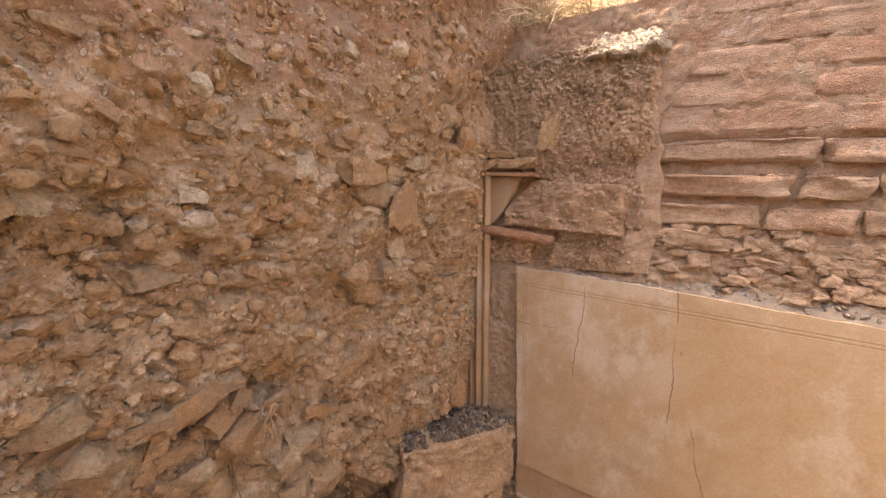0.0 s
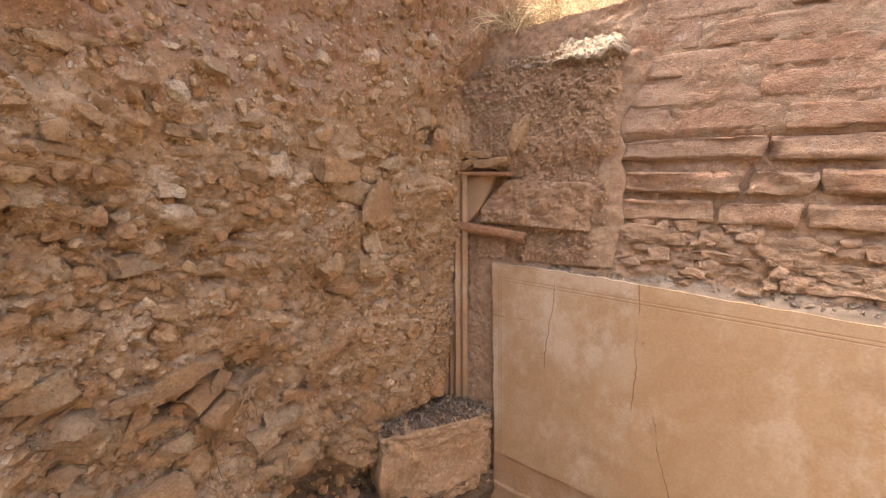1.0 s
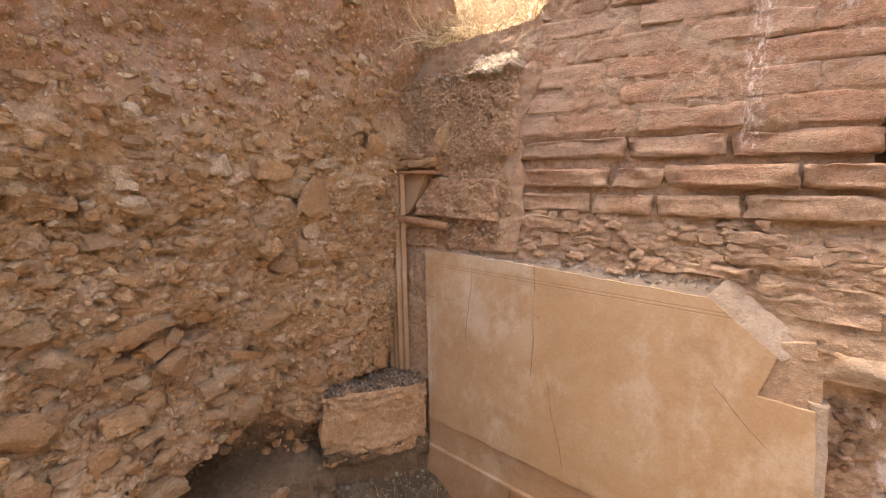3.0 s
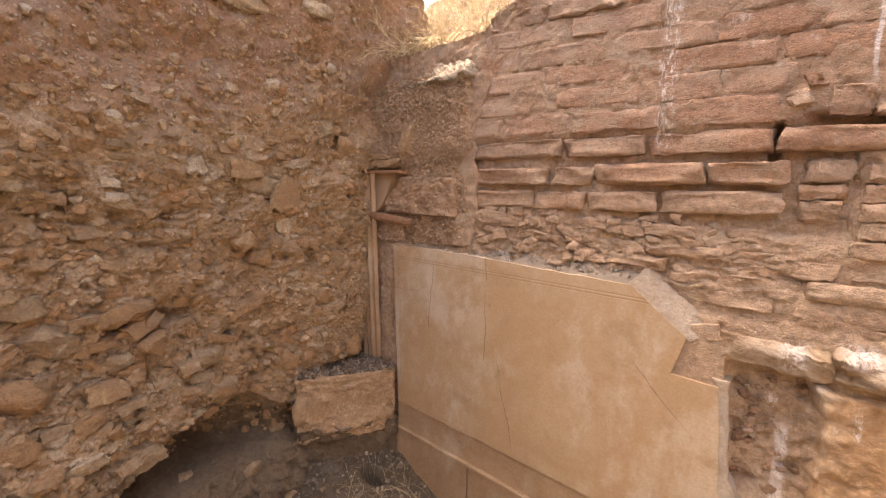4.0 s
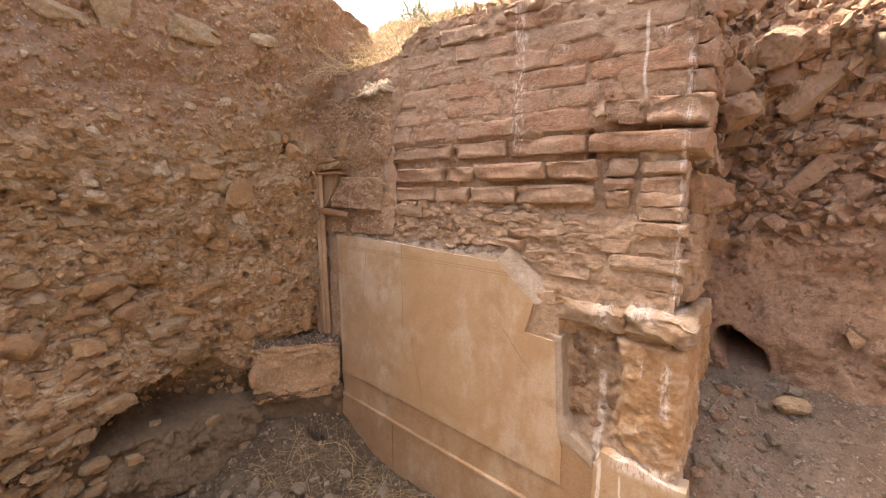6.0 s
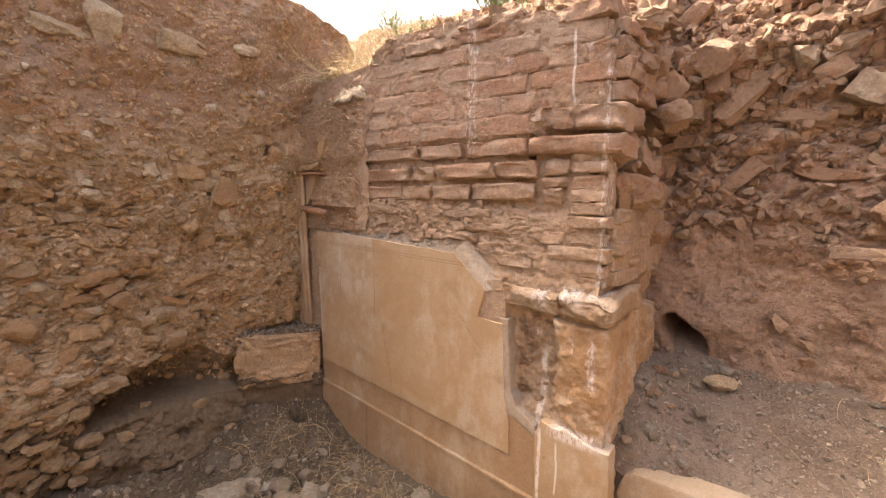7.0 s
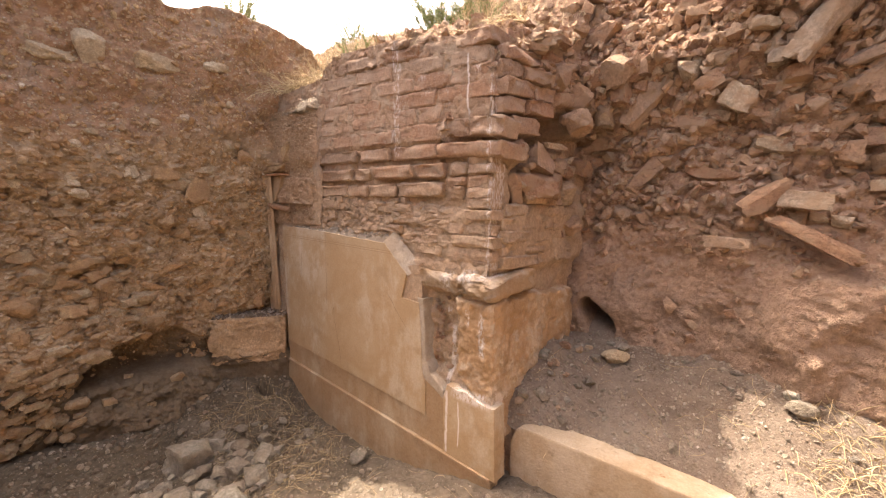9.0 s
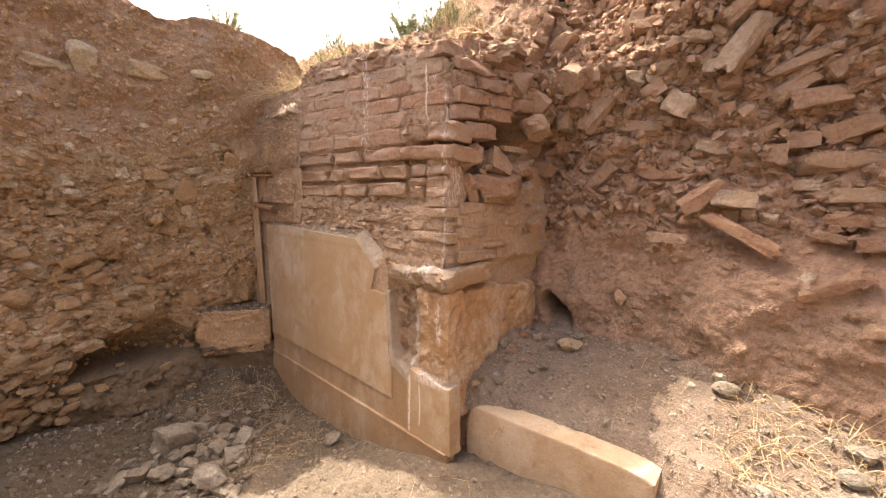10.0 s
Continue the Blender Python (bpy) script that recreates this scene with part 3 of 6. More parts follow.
def section_relief(y, z):
    """How far the packed rubble stands out of the section, and the stones' tones."""
    wy, wz = y + 0.012 * fbm(y * 16, z * 16, 0, 3, 23), z + 0.012 * fbm(y * 16, z * 16, 9, 3, 24)
    low = sstep(2.15, 1.55, z)
    slab = sstep(1.35, 1.0, z)
    a, ta = cobbles(wy * 9, wz * (10 + 4 * slab) + 0.9 * wy * slab, 4, 0.26, 3.4, 0.35)
    b, tb = cobbles(wy * 21, wz * 24, 5, 0.58, 3.2, 0.40)
    c, tc = cobbles(wy * 46, wz * 50, 6, 0.66, 3.0, 0.45)
    e, te = cobbles(wy * 88, wz * 92, 7, 0.55)
    a, b = a * low, b * (0.25 + 0.75 * low)
    c, e = c * (0.22 + 0.78 * low), e * (0.4 + 0.6 * low)
    d = 0.016 * a + 0.014 * b + 0.012 * c + 0.0065 * e
    tone = np.where(a > 0.12, ta, np.where(b > 0.15, tb, np.where(c > 0.2, tc, np.where(e > 0.3, te, 0))))
    crack = np.abs(fbm(y * 7, z * 9, 4, 4, 27))
    d = d - 0.016 * sstep(0.10, 0.0, crack) * low + (0.005 + 0.005 * low) * fbm(y * 30, z * 30, 0, 4, 31, 0.6)
    pit = np.maximum(fbm(y * 13, z * 15, 7, 3, 33) - 0.58, 0) * low
    soft = 1 - 0.40 * bench_mask(y, z)
    return (d - 0.11 * pit) * soft, tone * np.where(soft > 0.8, 1, 0)


def section_face(y, z):
    return section_x(y, z) + 0.050 * fbm(y * 4.5, z * 4.5, 0, 4, 21) + section_relief(y, z)[0]


def bank_y(x, z):
    """Face of the rubble bank behind the wall's end: hollow at mid height, leaning out towards its top."""
    # the top's forward lean is unseen, added to keep sky light off the face
    y = np.interp(z, [0.4, 0.75, 1.05, 1.5, 1.88, 2.05, 2.3, 2.65, 3.3], [2.80, 2.80, 2.85, 2.99, 3.08, 3.06, 2.97, 2.84, 2.52])
    y = y - 0.25 * sstep(3.4, 4.6, x) - 0.12 * sstep(1.48, 1.12, z) * sstep(2.75, 3.1, x)
    y = y + 1.1 * np.clip(z - 2.45, 0, 1) * sstep(2.80, 2.30, x)
    return y - 0.16 * sstep(2.25, 1.95, x) * sstep(2.05, 2.4, z)


def bank_relief(x, z):
    wx, wz = x + 0.015 * fbm(x * 12, z * 12, 0, 3, 44), z + 0.015 * fbm(x * 12, z * 12, 9, 3, 45)
    up = sstep(1.30, 1.65, z + 0.1 * np.sin(5 * x))
    a, ta = cobbles(wx * 6.5, wz * 8, 14, 0.55, 4.0, 0.35)
    b, tb = cobbles(wx * 14, wz * 17, 15, 0.65, 3.5, 0.4)
    c, tc = cobbles(wx * 34, wz * 38, 16, 0.6)
    a, b = a * up, b * (0.35 + 0.65 * up)
    d = 0.055 * a + 0.032 * b + (0.006 + 0.008 * up) * c + 0.006 * fbm(x * 34, z * 34, 0, 4, 43, 0.6)
    tone = np.where(a > 0.12, ta, np.where(b > 0.2, tb, np.where(c > 0.25, tc, 0)))
    return d, tone * np.where((up > 0.3) | (tone > 0.6), 1, 0)


def bank_face(x, z):
    y = bank_y(x, z) - 0.05 * fbm(x * 4, z * 4, 0, 4, 41) - bank_relief(x, z)[0]
    burrow = np.hypot((x - 2.06 + 0.45 * (z - 0.95)) / 0.105, (z - 0.90) / 0.125) + 0.22 * fbm(x * 9, z * 9, 0, 3, 47)
    return y + 0.42 * sstep(1.05, 0.72, burrow)


def bank_top(x):
    return 3.05 + 0.35 * sstep(2.10, 2.65, x) + 0.04 * vnoise(x * 4, 1.0)


def bench_z(x, y):
    """Gravel shelf between the low plastered kerb and the bank."""
    z = 0.50 + 0.34 * np.clip((y - 1.97) / 0.9, 0, 1.2) - 0.10 * sstep(2.9, 3.6, x) + 0.12 * sstep(2.30, 1.95, x) * sstep(1.97, 2.04, y) * sstep(2.75, 2.4, y) - 0.02 * sstep(2.5, 2.85, y) - 0.07 * sstep(2.16, 2.02, y) * sstep(2.0, 2.06, x)
    return z + 0.02 * fbm(x * 4, y * 4, 0, 4, 51) + 0.010 * fbm(x * 20, y * 20, 0, 3, 53)


def lin(a, b, step):
    return np.linspace(a, b, max(2, int(round((b - a) / step)) + 1))


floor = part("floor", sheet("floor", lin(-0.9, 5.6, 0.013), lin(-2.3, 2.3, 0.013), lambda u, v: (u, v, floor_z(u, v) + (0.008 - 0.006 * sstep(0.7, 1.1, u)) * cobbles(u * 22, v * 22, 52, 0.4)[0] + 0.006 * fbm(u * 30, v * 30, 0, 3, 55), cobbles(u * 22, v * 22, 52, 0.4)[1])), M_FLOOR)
tagged(floor, "trodden dry earth floor of the trench with grit and straw", "ground", kind="structure")

ys = np.concatenate([lin(-2.3, 0.15, 0.03), lin(0.155, 2.05, 0.005), lin(2.07, 2.6, 0.015)])
def section_place(u, v):
    top = 2.97 + 0.025 * fbm(u * 5, 2.0) + 0.02 * sstep(1.2, 1.6, u) - 0.35 * sstep(2.0, 2.5, u)
    z = np.minimum(v, top)
    return section_face(u, z) - np.maximum(v - top, 0) * 1.2, u, z, section_relief(u, z)[1]


def bank_place(u, v):
    top = bank_top(u)
    z = np.minimum(v, top)
    return u, bank_face(u, z) + np.maximum(v - top, 0) * 1.2, z + 0.15 * np.maximum(v - top, 0), bank_relief(u, z)[1]


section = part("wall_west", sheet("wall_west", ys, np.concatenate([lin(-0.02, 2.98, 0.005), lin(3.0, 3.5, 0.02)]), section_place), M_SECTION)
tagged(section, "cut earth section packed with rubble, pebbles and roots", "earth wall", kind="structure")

xs = np.concatenate([lin(1.30, 3.9, 0.008), lin(3.93, 5.6, 0.04)])
bank = part("wall_east", sheet("wall_east", xs, np.concatenate([lin(0.3, 3.35, 0.008), lin(3.4, 4.3, 0.03)]), bank_place), M_BANK)
tagged(bank, "reddish bank of collapsed brick rubble and earth", "earth bank", kind="structure")

bench = part("pavement", sheet("pavement", lin(1.85, 5.6, 0.014), lin(1.975, 3.2, 0.016), lambda u, v: (u, v, bench_z(u, v))), M_GRAVEL)
tagged(bench, "sloping shelf of grey gravel and loose earth", "gravel shelf", kind="structure")

# plain cut sides that close the trench behind the camera
for nm, us, f in (("wall_south", lin(-0.9, 5.6, 0.06), lambda u, v: (u, -2.25 + 0.05 * fbm(u * 4, v * 4, 2), v)),):
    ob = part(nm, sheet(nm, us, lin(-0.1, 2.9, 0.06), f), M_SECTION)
    tagged(ob, "plain cut earth side of the trench", "earth wall", kind="structure")

ob = part("wall_far", sheet("wall_far", lin(-2.3, 3.4, 0.06), lin(-0.1, 3.0, 0.06), lambda u, v: (5.55 + 0.05 * fbm(u * 4, v * 4, 6), u, v)), M_SECTION)
tagged(ob, "plain cut earth side of the trench", "earth wall", kind="structure")

# ground round the trench, one sheet with the trench left open, out to the horizon
def plateau_z(x, y):
    left = sstep(0.15, -0.25, x)
    z = 2.50 + 0.46 * left + 0.03 * fbm(x * 1.5, y * 1.5, 0, 3, 61)
    return z + 1.05 * sstep(0.5, 1.1, x) * sstep(2.6, 3.4, y)


def ground_mesh():
    far = [-400, -120, -40, -15, -6, -3]
    gx = sorted(set([*far, *np.round(lin(-2.4, 6.4, 0.10), 3).tolist(), 9, 15, 40, 120, 400]))
    gy = sorted(set([*far, *np.round(lin(-2.5, 5.5, 0.10), 3).tolist(), 9, 15, 40, 120, 400]))
    verts, faces, index = [], [], {}
    def vid(i, j):
        if (i, j) not in index:
            index[i, j] = len(verts)
            x, y = gx[i], gy[j]
            near = max(abs(x), abs(y)) < 8
            verts.append((x, y, float(plateau_z(x, y)) if near else 2.6 + 0.3 * float(sstep(8, 60, max(abs(x), abs(y))))))
        return index[i, j]
    for i in range(len(gx) - 1):
        for j in range(len(gy) - 1):
            cx, cy = (gx[i] + gx[i + 1]) / 2, (gy[j] + gy[j + 1]) / 2
            if -0.55 < cx < 5.6 and -2.25 < cy < 1.95 or -0.55 < cx < 5.6 and 1.9 < cy < 3.5:
                continue
            faces.append((vid(i, j), vid(i + 1, j), vid(i + 1, j + 1), vid(i, j + 1)))
    return mesh_of("ground", verts, faces)


ground = part("ground", ground_mesh(), M_TOP)
tagged(ground, "sun-baked dry ground with yellow grass round the trench", "ground", kind="structure")


# ---- north wall ----
def top_z(x):
    """Worn crest of the wall."""
    return np.interp(x, [-0.4, 0.05, 0.50, 0.56, 0.72, 1.25, 1.6, 1.83, 1.95], [2.50, 2.48, 2.48, 2.54, 2.58, 2.52, 2.45, 2.35, 2.29])


def set_back(x):
    """The wall turns back a little towards its broken end."""
    return 0.022 * sstep(1.0, 1.6, x)


def core_front(u, v):
    """Mortar face behind the bricks, hollowed where the wall has lost its skin."""
    z = v * top_z(u)
    deep = 0.024 * sstep(2.02, 1.96, z + 0.04 * u) * sstep(1.64, 1.70, z + 0.04 * u) + 0.012 * sstep(1.70, 1.66, z + 0.04 * u) * sstep(1.46, 1.50, z + 0.04 * u)
    full = sstep(1.96, 2.02, z + 0.04 * u) * sstep(0.40, 0.47, u)
    y = WALL_Y + 0.008 - 0.0035 * full + deep + (0.006 - 0.002 * full) * fbm(u * 7, z * 11, 0, 4, 71) + 0.005 * fbm(u * 36, z * 36, 0, 4, 73, 0.6)
    y = y + 0.03 * np.abs(fbm(u * 12, z * 12, 3, 4, 74)) * sstep(1.46, 1.54, u) * sstep(1.76, 1.70, u) * sstep(0.60, 0.66, z) * sstep(1.2, 1.15, z)
    hollow = sstep(1.46, 1.56, u) * sstep(1.76, 1.68, u) * sstep(0.66, 0.76, z) * sstep(1.22, 1.12, z)
    lower = sstep(1.34, 1.42, u) * sstep(1.26, 1.30, z) * sstep(1.60, 1.54, z)
    seam = np.abs(z - 1.941 + 0.095 * (u - 1.66))
    gap = sstep(1.60, 1.66, u) * sstep(0.022, 0.013, seam)
    gap = np.maximum(gap, sstep(1.54, 1.552, u) * sstep(1.578, 1.566, u) * sstep(1.80, 1.83, z) * sstep(1.95, 1.93, z))
    bed = sstep(1.72, 1.67, z + 0.04 * u) * sstep(1.42, 1.47, z + 0.04 * u) * sstep(0.42, 0.48, u) * sstep(1.68, 1.60, u)
    wu, wz = u + 0.012 * fbm(u * 14, z * 14, 0, 3, 67), z + 0.010 * fbm(u * 14, z * 14, 5, 3, 68)
    y = y - bed * (0.015 * cobbles(wu * 15, wz * 30, 64, 0.75, 4.0, 0.35)[0] + 0.008 * cobbles(wu * 40, wz * 55, 65, 0.8, 3.0, 0.5)[0])
    y = y + set_back(u) * sstep(1.26, 1.32, z) + 0.05 * gap
    return u, y + 0.050 * hollow - 0.013 * lower, z


wall = part("wall_north", sheet("wall_north", lin(-0.45, CORNER_X - 0.03, 0.006), lin(0, 1, 0.0026), core_front), M_MORTAR)
tagged(wall, "ancient brick wall with lime runs and remains of painted plaster", "brick wall", kind="structure")


def crest_z(x, y):
    """Earth on the wall: climbs behind it to the grassy slope, and to the bank beyond its end."""
    low = top_z(x) + 0.02 * fbm(x * 8, y * 8, 0, 3, 77)
    back = np.interp(x, [-0.7, -0.1, 0.7, 1.1, 1.45, 1.7, 1.95], [3.10, 3.06, 2.93, 2.82, 2.78, 2.68, 2.54])
    z = low + 0.04 * sstep(1.86, 2.0, y) + (back - top_z(x) - 0.04) * sstep(1.92, 2.5, y)
    return z + 0.85 * sstep(2.55, 3.35, y) * sstep(0.4, 1.0, x)


def core_side(u, v):
    z = v * crest_z(CORNER_X - 0.03, u)
    x = CORNER_X - 0.035 + 0.02 * sstep(2.06, 2.14, z - 0.13 * (u - 1.84)) + (0.041 * sstep(1.24, 1.30, z) * sstep(1.66, 1.60, z) + 0.012) * sstep(1.93, 1.98, u) - 0.012 - 0.012 * fbm(u * 9, z * 9, 3, 4, 75) - 0.004 * fbm(u * 40, z * 40, 3, 3, 76)
    cavity = sstep(2.24, 2.30, u) * sstep(2.72, 2.60, u) * sstep(1.90, 1.96, z) * sstep(2.18, 2.12, z)
    slot = sstep(1.890, 1.900, z) * sstep(1.945, 1.930, z - 0.13 * (u - 1.84))
    recess = sstep(1.955, 1.975, u) * sstep(2.22, 2.14, u) * sstep(1.57, 1.60, z) * sstep(1.87, 1.84, z)
    return x - 0.50 * cavity - 0.07 * slot - 0.15 * recess, u, z


part("core", sheet("core", lin(WALL_Y + 0.02, 3.1, 0.012), lin(0, 1, 0.005), core_side), M_MORTAR, wall, "eroded reddish mortar core at the broken end")


part("crest", sheet("crest", lin(-0.70, CORNER_X - 0.01, 0.012), lin(WALL_Y + 0.02, 3.65, 0.012), lambda u, v: (u, v, crest_z(u, v) - 0.10 * sstep(1.895, 1.86, v) + 0.025 * cobbles(u * 8, v * 8, 78, 0.7)[0] + 0.02 * cobbles(u * 20, v * 20, 79, 0.7)[0], cobbles(u * 8, v * 8, 78, 0.7)[1])), M_CREST, wall, "crumbled earthy top of the wall")

brick_count = 0


def line_z(zl, zr, x):
    return zl + (zr - zl) * (x - 0.43) / (1.90 - 0.43)


def course(zl, zr, height, joints, out=0.0, depth=0.10, gap=0.012, loose=0.009, wear=0.009, material=None):
    """A course of bricks along the wall: bed height at both ends, and where the joints are."""
    global brick_count
    slope = math.atan2(zr - zl, 1.47)
    for a, b in zip(joints[:-1], joints[1:]):
        brick_count += 1
        rng = random.Random(brick_count * 7)
        if b > 1.85 and out < 0.012:
            b += rng.uniform(-0.022, 0.010)
            depth = max(depth, 0.13 if 1.53 < zl < 1.83 else 0.24)
        c = (a + b) / 2
        h = height * rng.uniform(0.90, 1.03)
        me = brick_mesh(b - a - gap * rng.uniform(0.6, 1.8), h, depth, brick_count, wear)
        ob = part("brick", me, material or M_BRICK, wall)
        y = WALL_Y + float(set_back(c)) - out + depth / 2 + rng.uniform(-loose, loose)
        ob.matrix_basis = Matrix.LocRotScale((c, y, line_z(zl, zr, c) + h / 2), Euler((rng.uniform(-0.03, 0.03), -slope + rng.uniform(-0.012, 0.012), rng.uniform(-0.015, 0.015))), None)


# whole courses above the hollowed bed, then the ragged ones under it
course(1.898, 1.842, 0.079, [0.42, 0.89, 1.205, 1.563])
course(1.955, 1.827, 0.077, [1.562, 1.955], out=0.022, depth=0.26)
course(1.988, 1.932, 0.088, [0.42, 0.61, 0.925, 1.24, 1.56], gap=0.008, loose=0.003, wear=0.004)
course(2.078, 1.925, 0.086, [1.66, 1.757, 1.955], out=0.016, depth=0.16)
course(1.985, 1.985, 0.040, [1.57, 1.632], out=0.004, wear=0.01)
course(2.03, 2.03, 0.045, [1.60, 1.66], out=0.0, wear=0.012)
course(2.086, 2.020, 0.088, [0.43, 0.85, 1.165, 1.40, 1.59], gap=0.008, loose=0.003, wear=0.004)
course(2.184, 2.104, 0.086, [0.44, 0.80, 1.12, 1.54, 1.90], gap=0.008, loose=0.003, wear=0.004)
course(2.282, 2.182, 0.084, [0.45, 0.68, 1.03, 1.38, 1.63, 1.91], gap=0.008, loose=0.003, wear=0.004)
course(2.380, 2.262, 0.080, [0.50, 0.90, 1.22, 1.60, 1.89], gap=0.008, loose=0.003, wear=0.004)
course(2.468, 2.345, 0.070, [0.52, 0.80, 1.12, 1.43, 1.66, 1.90], out=0.002, wear=0.010)
course(2.543, 2.420, 0.055, [0.60, 0.84, 1.02], out=-0.004, wear=0.012)
course(2.540, 2.417, 0.045, [1.14, 1.34, 1.52], out=0.003, wear=0.013)
course(1.778, 1.745, 0.080, [0.435, 0.84])
course(1.778, 1.745, 0.076, [0.845, 1.02, 1.385, 1.605], out=0.004)
course(1.676, 1.645, 0.076, [0.43, 0.77, 1.00, 1.25], out=-0.006, wear=0.008)
course(1.676, 1.645, 0.076, [1.255, 1.60], out=0.006)
course(1.60, 1.54, 0.055, [0.44, 0.72, 0.80, 1.06, 1.13, 1.38, 1.58], out=-0.008, wear=0.011, loose=0.012)
course(1.545, 1.475, 0.045, [0.50, 0.62, 0.90, 1.02, 1.2, 1.46, 1.60], out=-0.012, wear=0.011, loose=0.012)
course(1.49, 1.42, 0.045, [0.96, 1.05, 1.30, 1.42, 1.58], out=-0.010, wear=0.011, loose=0.010)
# stacked end of the wall below the long brick, and the bricks beside it
course(1.770, 1.756, 0.070, [1.62, 1.742], out=-0.004)
course(1.712, 1.698, 0.050, [1.62, 1.738], out=-0.012)
course(1.644, 1.632, 0.066, [1.615, 1.722], out=-0.002)
course(1.756, 1.756, 0.056, [1.748, 1.905], out=0.006)
course(1.693, 1.693, 0.058, [1.750, 1.895], out=-0.004, wear=0.007)
course(1.641, 1.641, 0.049, [1.742, 1.903], out=0.006, wear=0.007)
course(1.588, 1.588, 0.050, [1.750, 1.905], out=0.002, wear=0.007)
course(1.535, 1.535, 0.050, [1.738, 1.912], out=0.011, wear=0.007)
course(1.50, 1.455, 0.055, [1.56, 1.74, 1.91], out=0.0, wear=0.009)
course(1.43, 1.395, 0.055, [1.40, 1.66, 1.915], out=0.004, wear=0.009)
course(1.375, 1.335, 0.05, [1.36, 1.60, 1.92], out=0.006, wear=0.009)
course(1.31, 1.285, 0.05, [1.44, 1.72, 1.925], out=0.0, wear=0.009)


def side_course(z, height, joints, out=0.0, depth=0.10, wear=0.007, drop=0.0):
    """Bricks of the wall's broken end, running away from the corner."""
    global brick_count
    for a, b in zip(joints[:-1], joints[1:]):
        brick_count += 1
        rng = random.Random(brick_count * 5)
        me = brick_mesh(b - a - 0.012, height * rng.uniform(0.92, 1.03), depth, brick_count, wear)
        ob = part("brick", me, M_BRICK, wall)
        c = (a + b) / 2
        ob.matrix_basis = Matrix.LocRotScale((CORNER_X + out - depth / 2 + rng.uniform(-0.012, 0.012), c, z + height / 2 - drop * (c - 1.84)), Euler((rng.uniform(-0.03, 0.03), math.atan(drop) + rng.uniform(-0.03, 0.03), radians(90) + rng.uniform(-0.05, 0.05))), None)


side_course(1.926, 0.088, [1.96, 2.255], out=0.032, depth=0.16, drop=-0.13)
side_course(2.025, 0.076, [1.88, 2.10, 2.42], out=0.026, drop=-0.13)
side_course(2.105, 0.078, [1.88, 2.18, 2.46, 2.72, 2.95], out=0.022, wear=0.010, drop=-0.13)
side_course(2.187, 0.076, [1.88, 2.06, 2.38, 2.60, 2.84, 3.04], out=0.026, wear=0.012, drop=-0.13)
side_course(2.266, 0.066, [1.90, 2.22, 2.45, 2.74, 2.98], out=0.018, wear=0.014, drop=-0.13)
side_course(2.335, 0.060, [2.30, 2.56, 2.80, 3.02], out=0.016, wear=0.015, drop=-0.13)
side_course(2.400, 0.060, [2.52, 2.78, 3.02], out=0.006, wear=0.016, drop=-0.13)
side_course(1.842, 0.080, [2.045, 2.12], out=0.01)
side_course(1.62, 0.064, [2.14, 2.36, 2.64], out=0.008, wear=0.008)
side_course(1.555, 0.064, [1.95, 2.18, 2.42, 2.66], out=0.0, wear=0.008)
side_course(1.485, 0.064, [1.93, 2.10, 2.38, 2.7], out=0.004, wear=0.008)
side_course(1.42, 0.064, [1.93, 2.24, 2.5, 2.72], out=0.004, wear=0.008)
side_course(1.355, 0.064, [1.93, 2.14, 2.44, 2.74], out=0.006, wear=0.008)
side_course(1.29, 0.064, [1.93, 2.3, 2.52, 2.76], out=0.006, wear=0.008)

for low, high in ((1.25, 1.885), (1.945, 2.31)):
    fill = part("corner_fill", brick_mesh(0.15, high - low, 0.17, 555, 0.010, 34, 0.014), M_MORTAR, wall, "mortar filling the wall's corner")
    fill.location = (CORNER_X - 0.108, WALL_Y + 0.118, (low + high) / 2)

# painted plaster that still hangs on the wall
F = WALL_Y - 0.030
part("plaster_panel", slab_bm([(-0.055, 1.452), (0.30, 1.440), (0.565, 1.428), (0.90, 1.402), (1.19, 1.388), (1.377, 1.225), (1.338, 1.085), (1.475, 1.075), (1.490, 0.95), (1.500, 0.72), (1.528, 0.62), (1.530, 0.455), (0.70, 0.495), (-0.005, 0.525)], F, F + 0.07, seed=3, bevel=0.0015), M_PLASTER, wall, "faded ochre and cream painted plaster panel, cracked")
def cap(u, v):
    """Top of the broken plaster: a narrow grey ledge that slopes up to the bricks."""
    front = np.interp(u, [-0.06, 0.30, 0.565, 0.90, 1.19, 1.25], [1.450, 1.437, 1.425, 1.399, 1.386, 1.36])
    rear = np.interp(u, [-0.06, 0.25, 0.57, 0.90, 1.15, 1.25], [1.462, 1.468, 1.476, 1.470, 1.476, 1.45]) + 0.012 * fbm(u * 9, 4.0, 0, 4, 92)
    front = front - 0.008
    y = F + 0.006 + (WALL_Y + 0.024 - F) * v - 0.006 * fbm(u * 30, v * 4, 3, 3, 98) * sstep(0.1, 0.4, v)
    return u, y, front + (rear - 0.010 - front) * v ** 0.8 + 0.009 * fbm(u * 26, v * 3, 0, 4, 93) * sstep(0.0, 0.25, v)


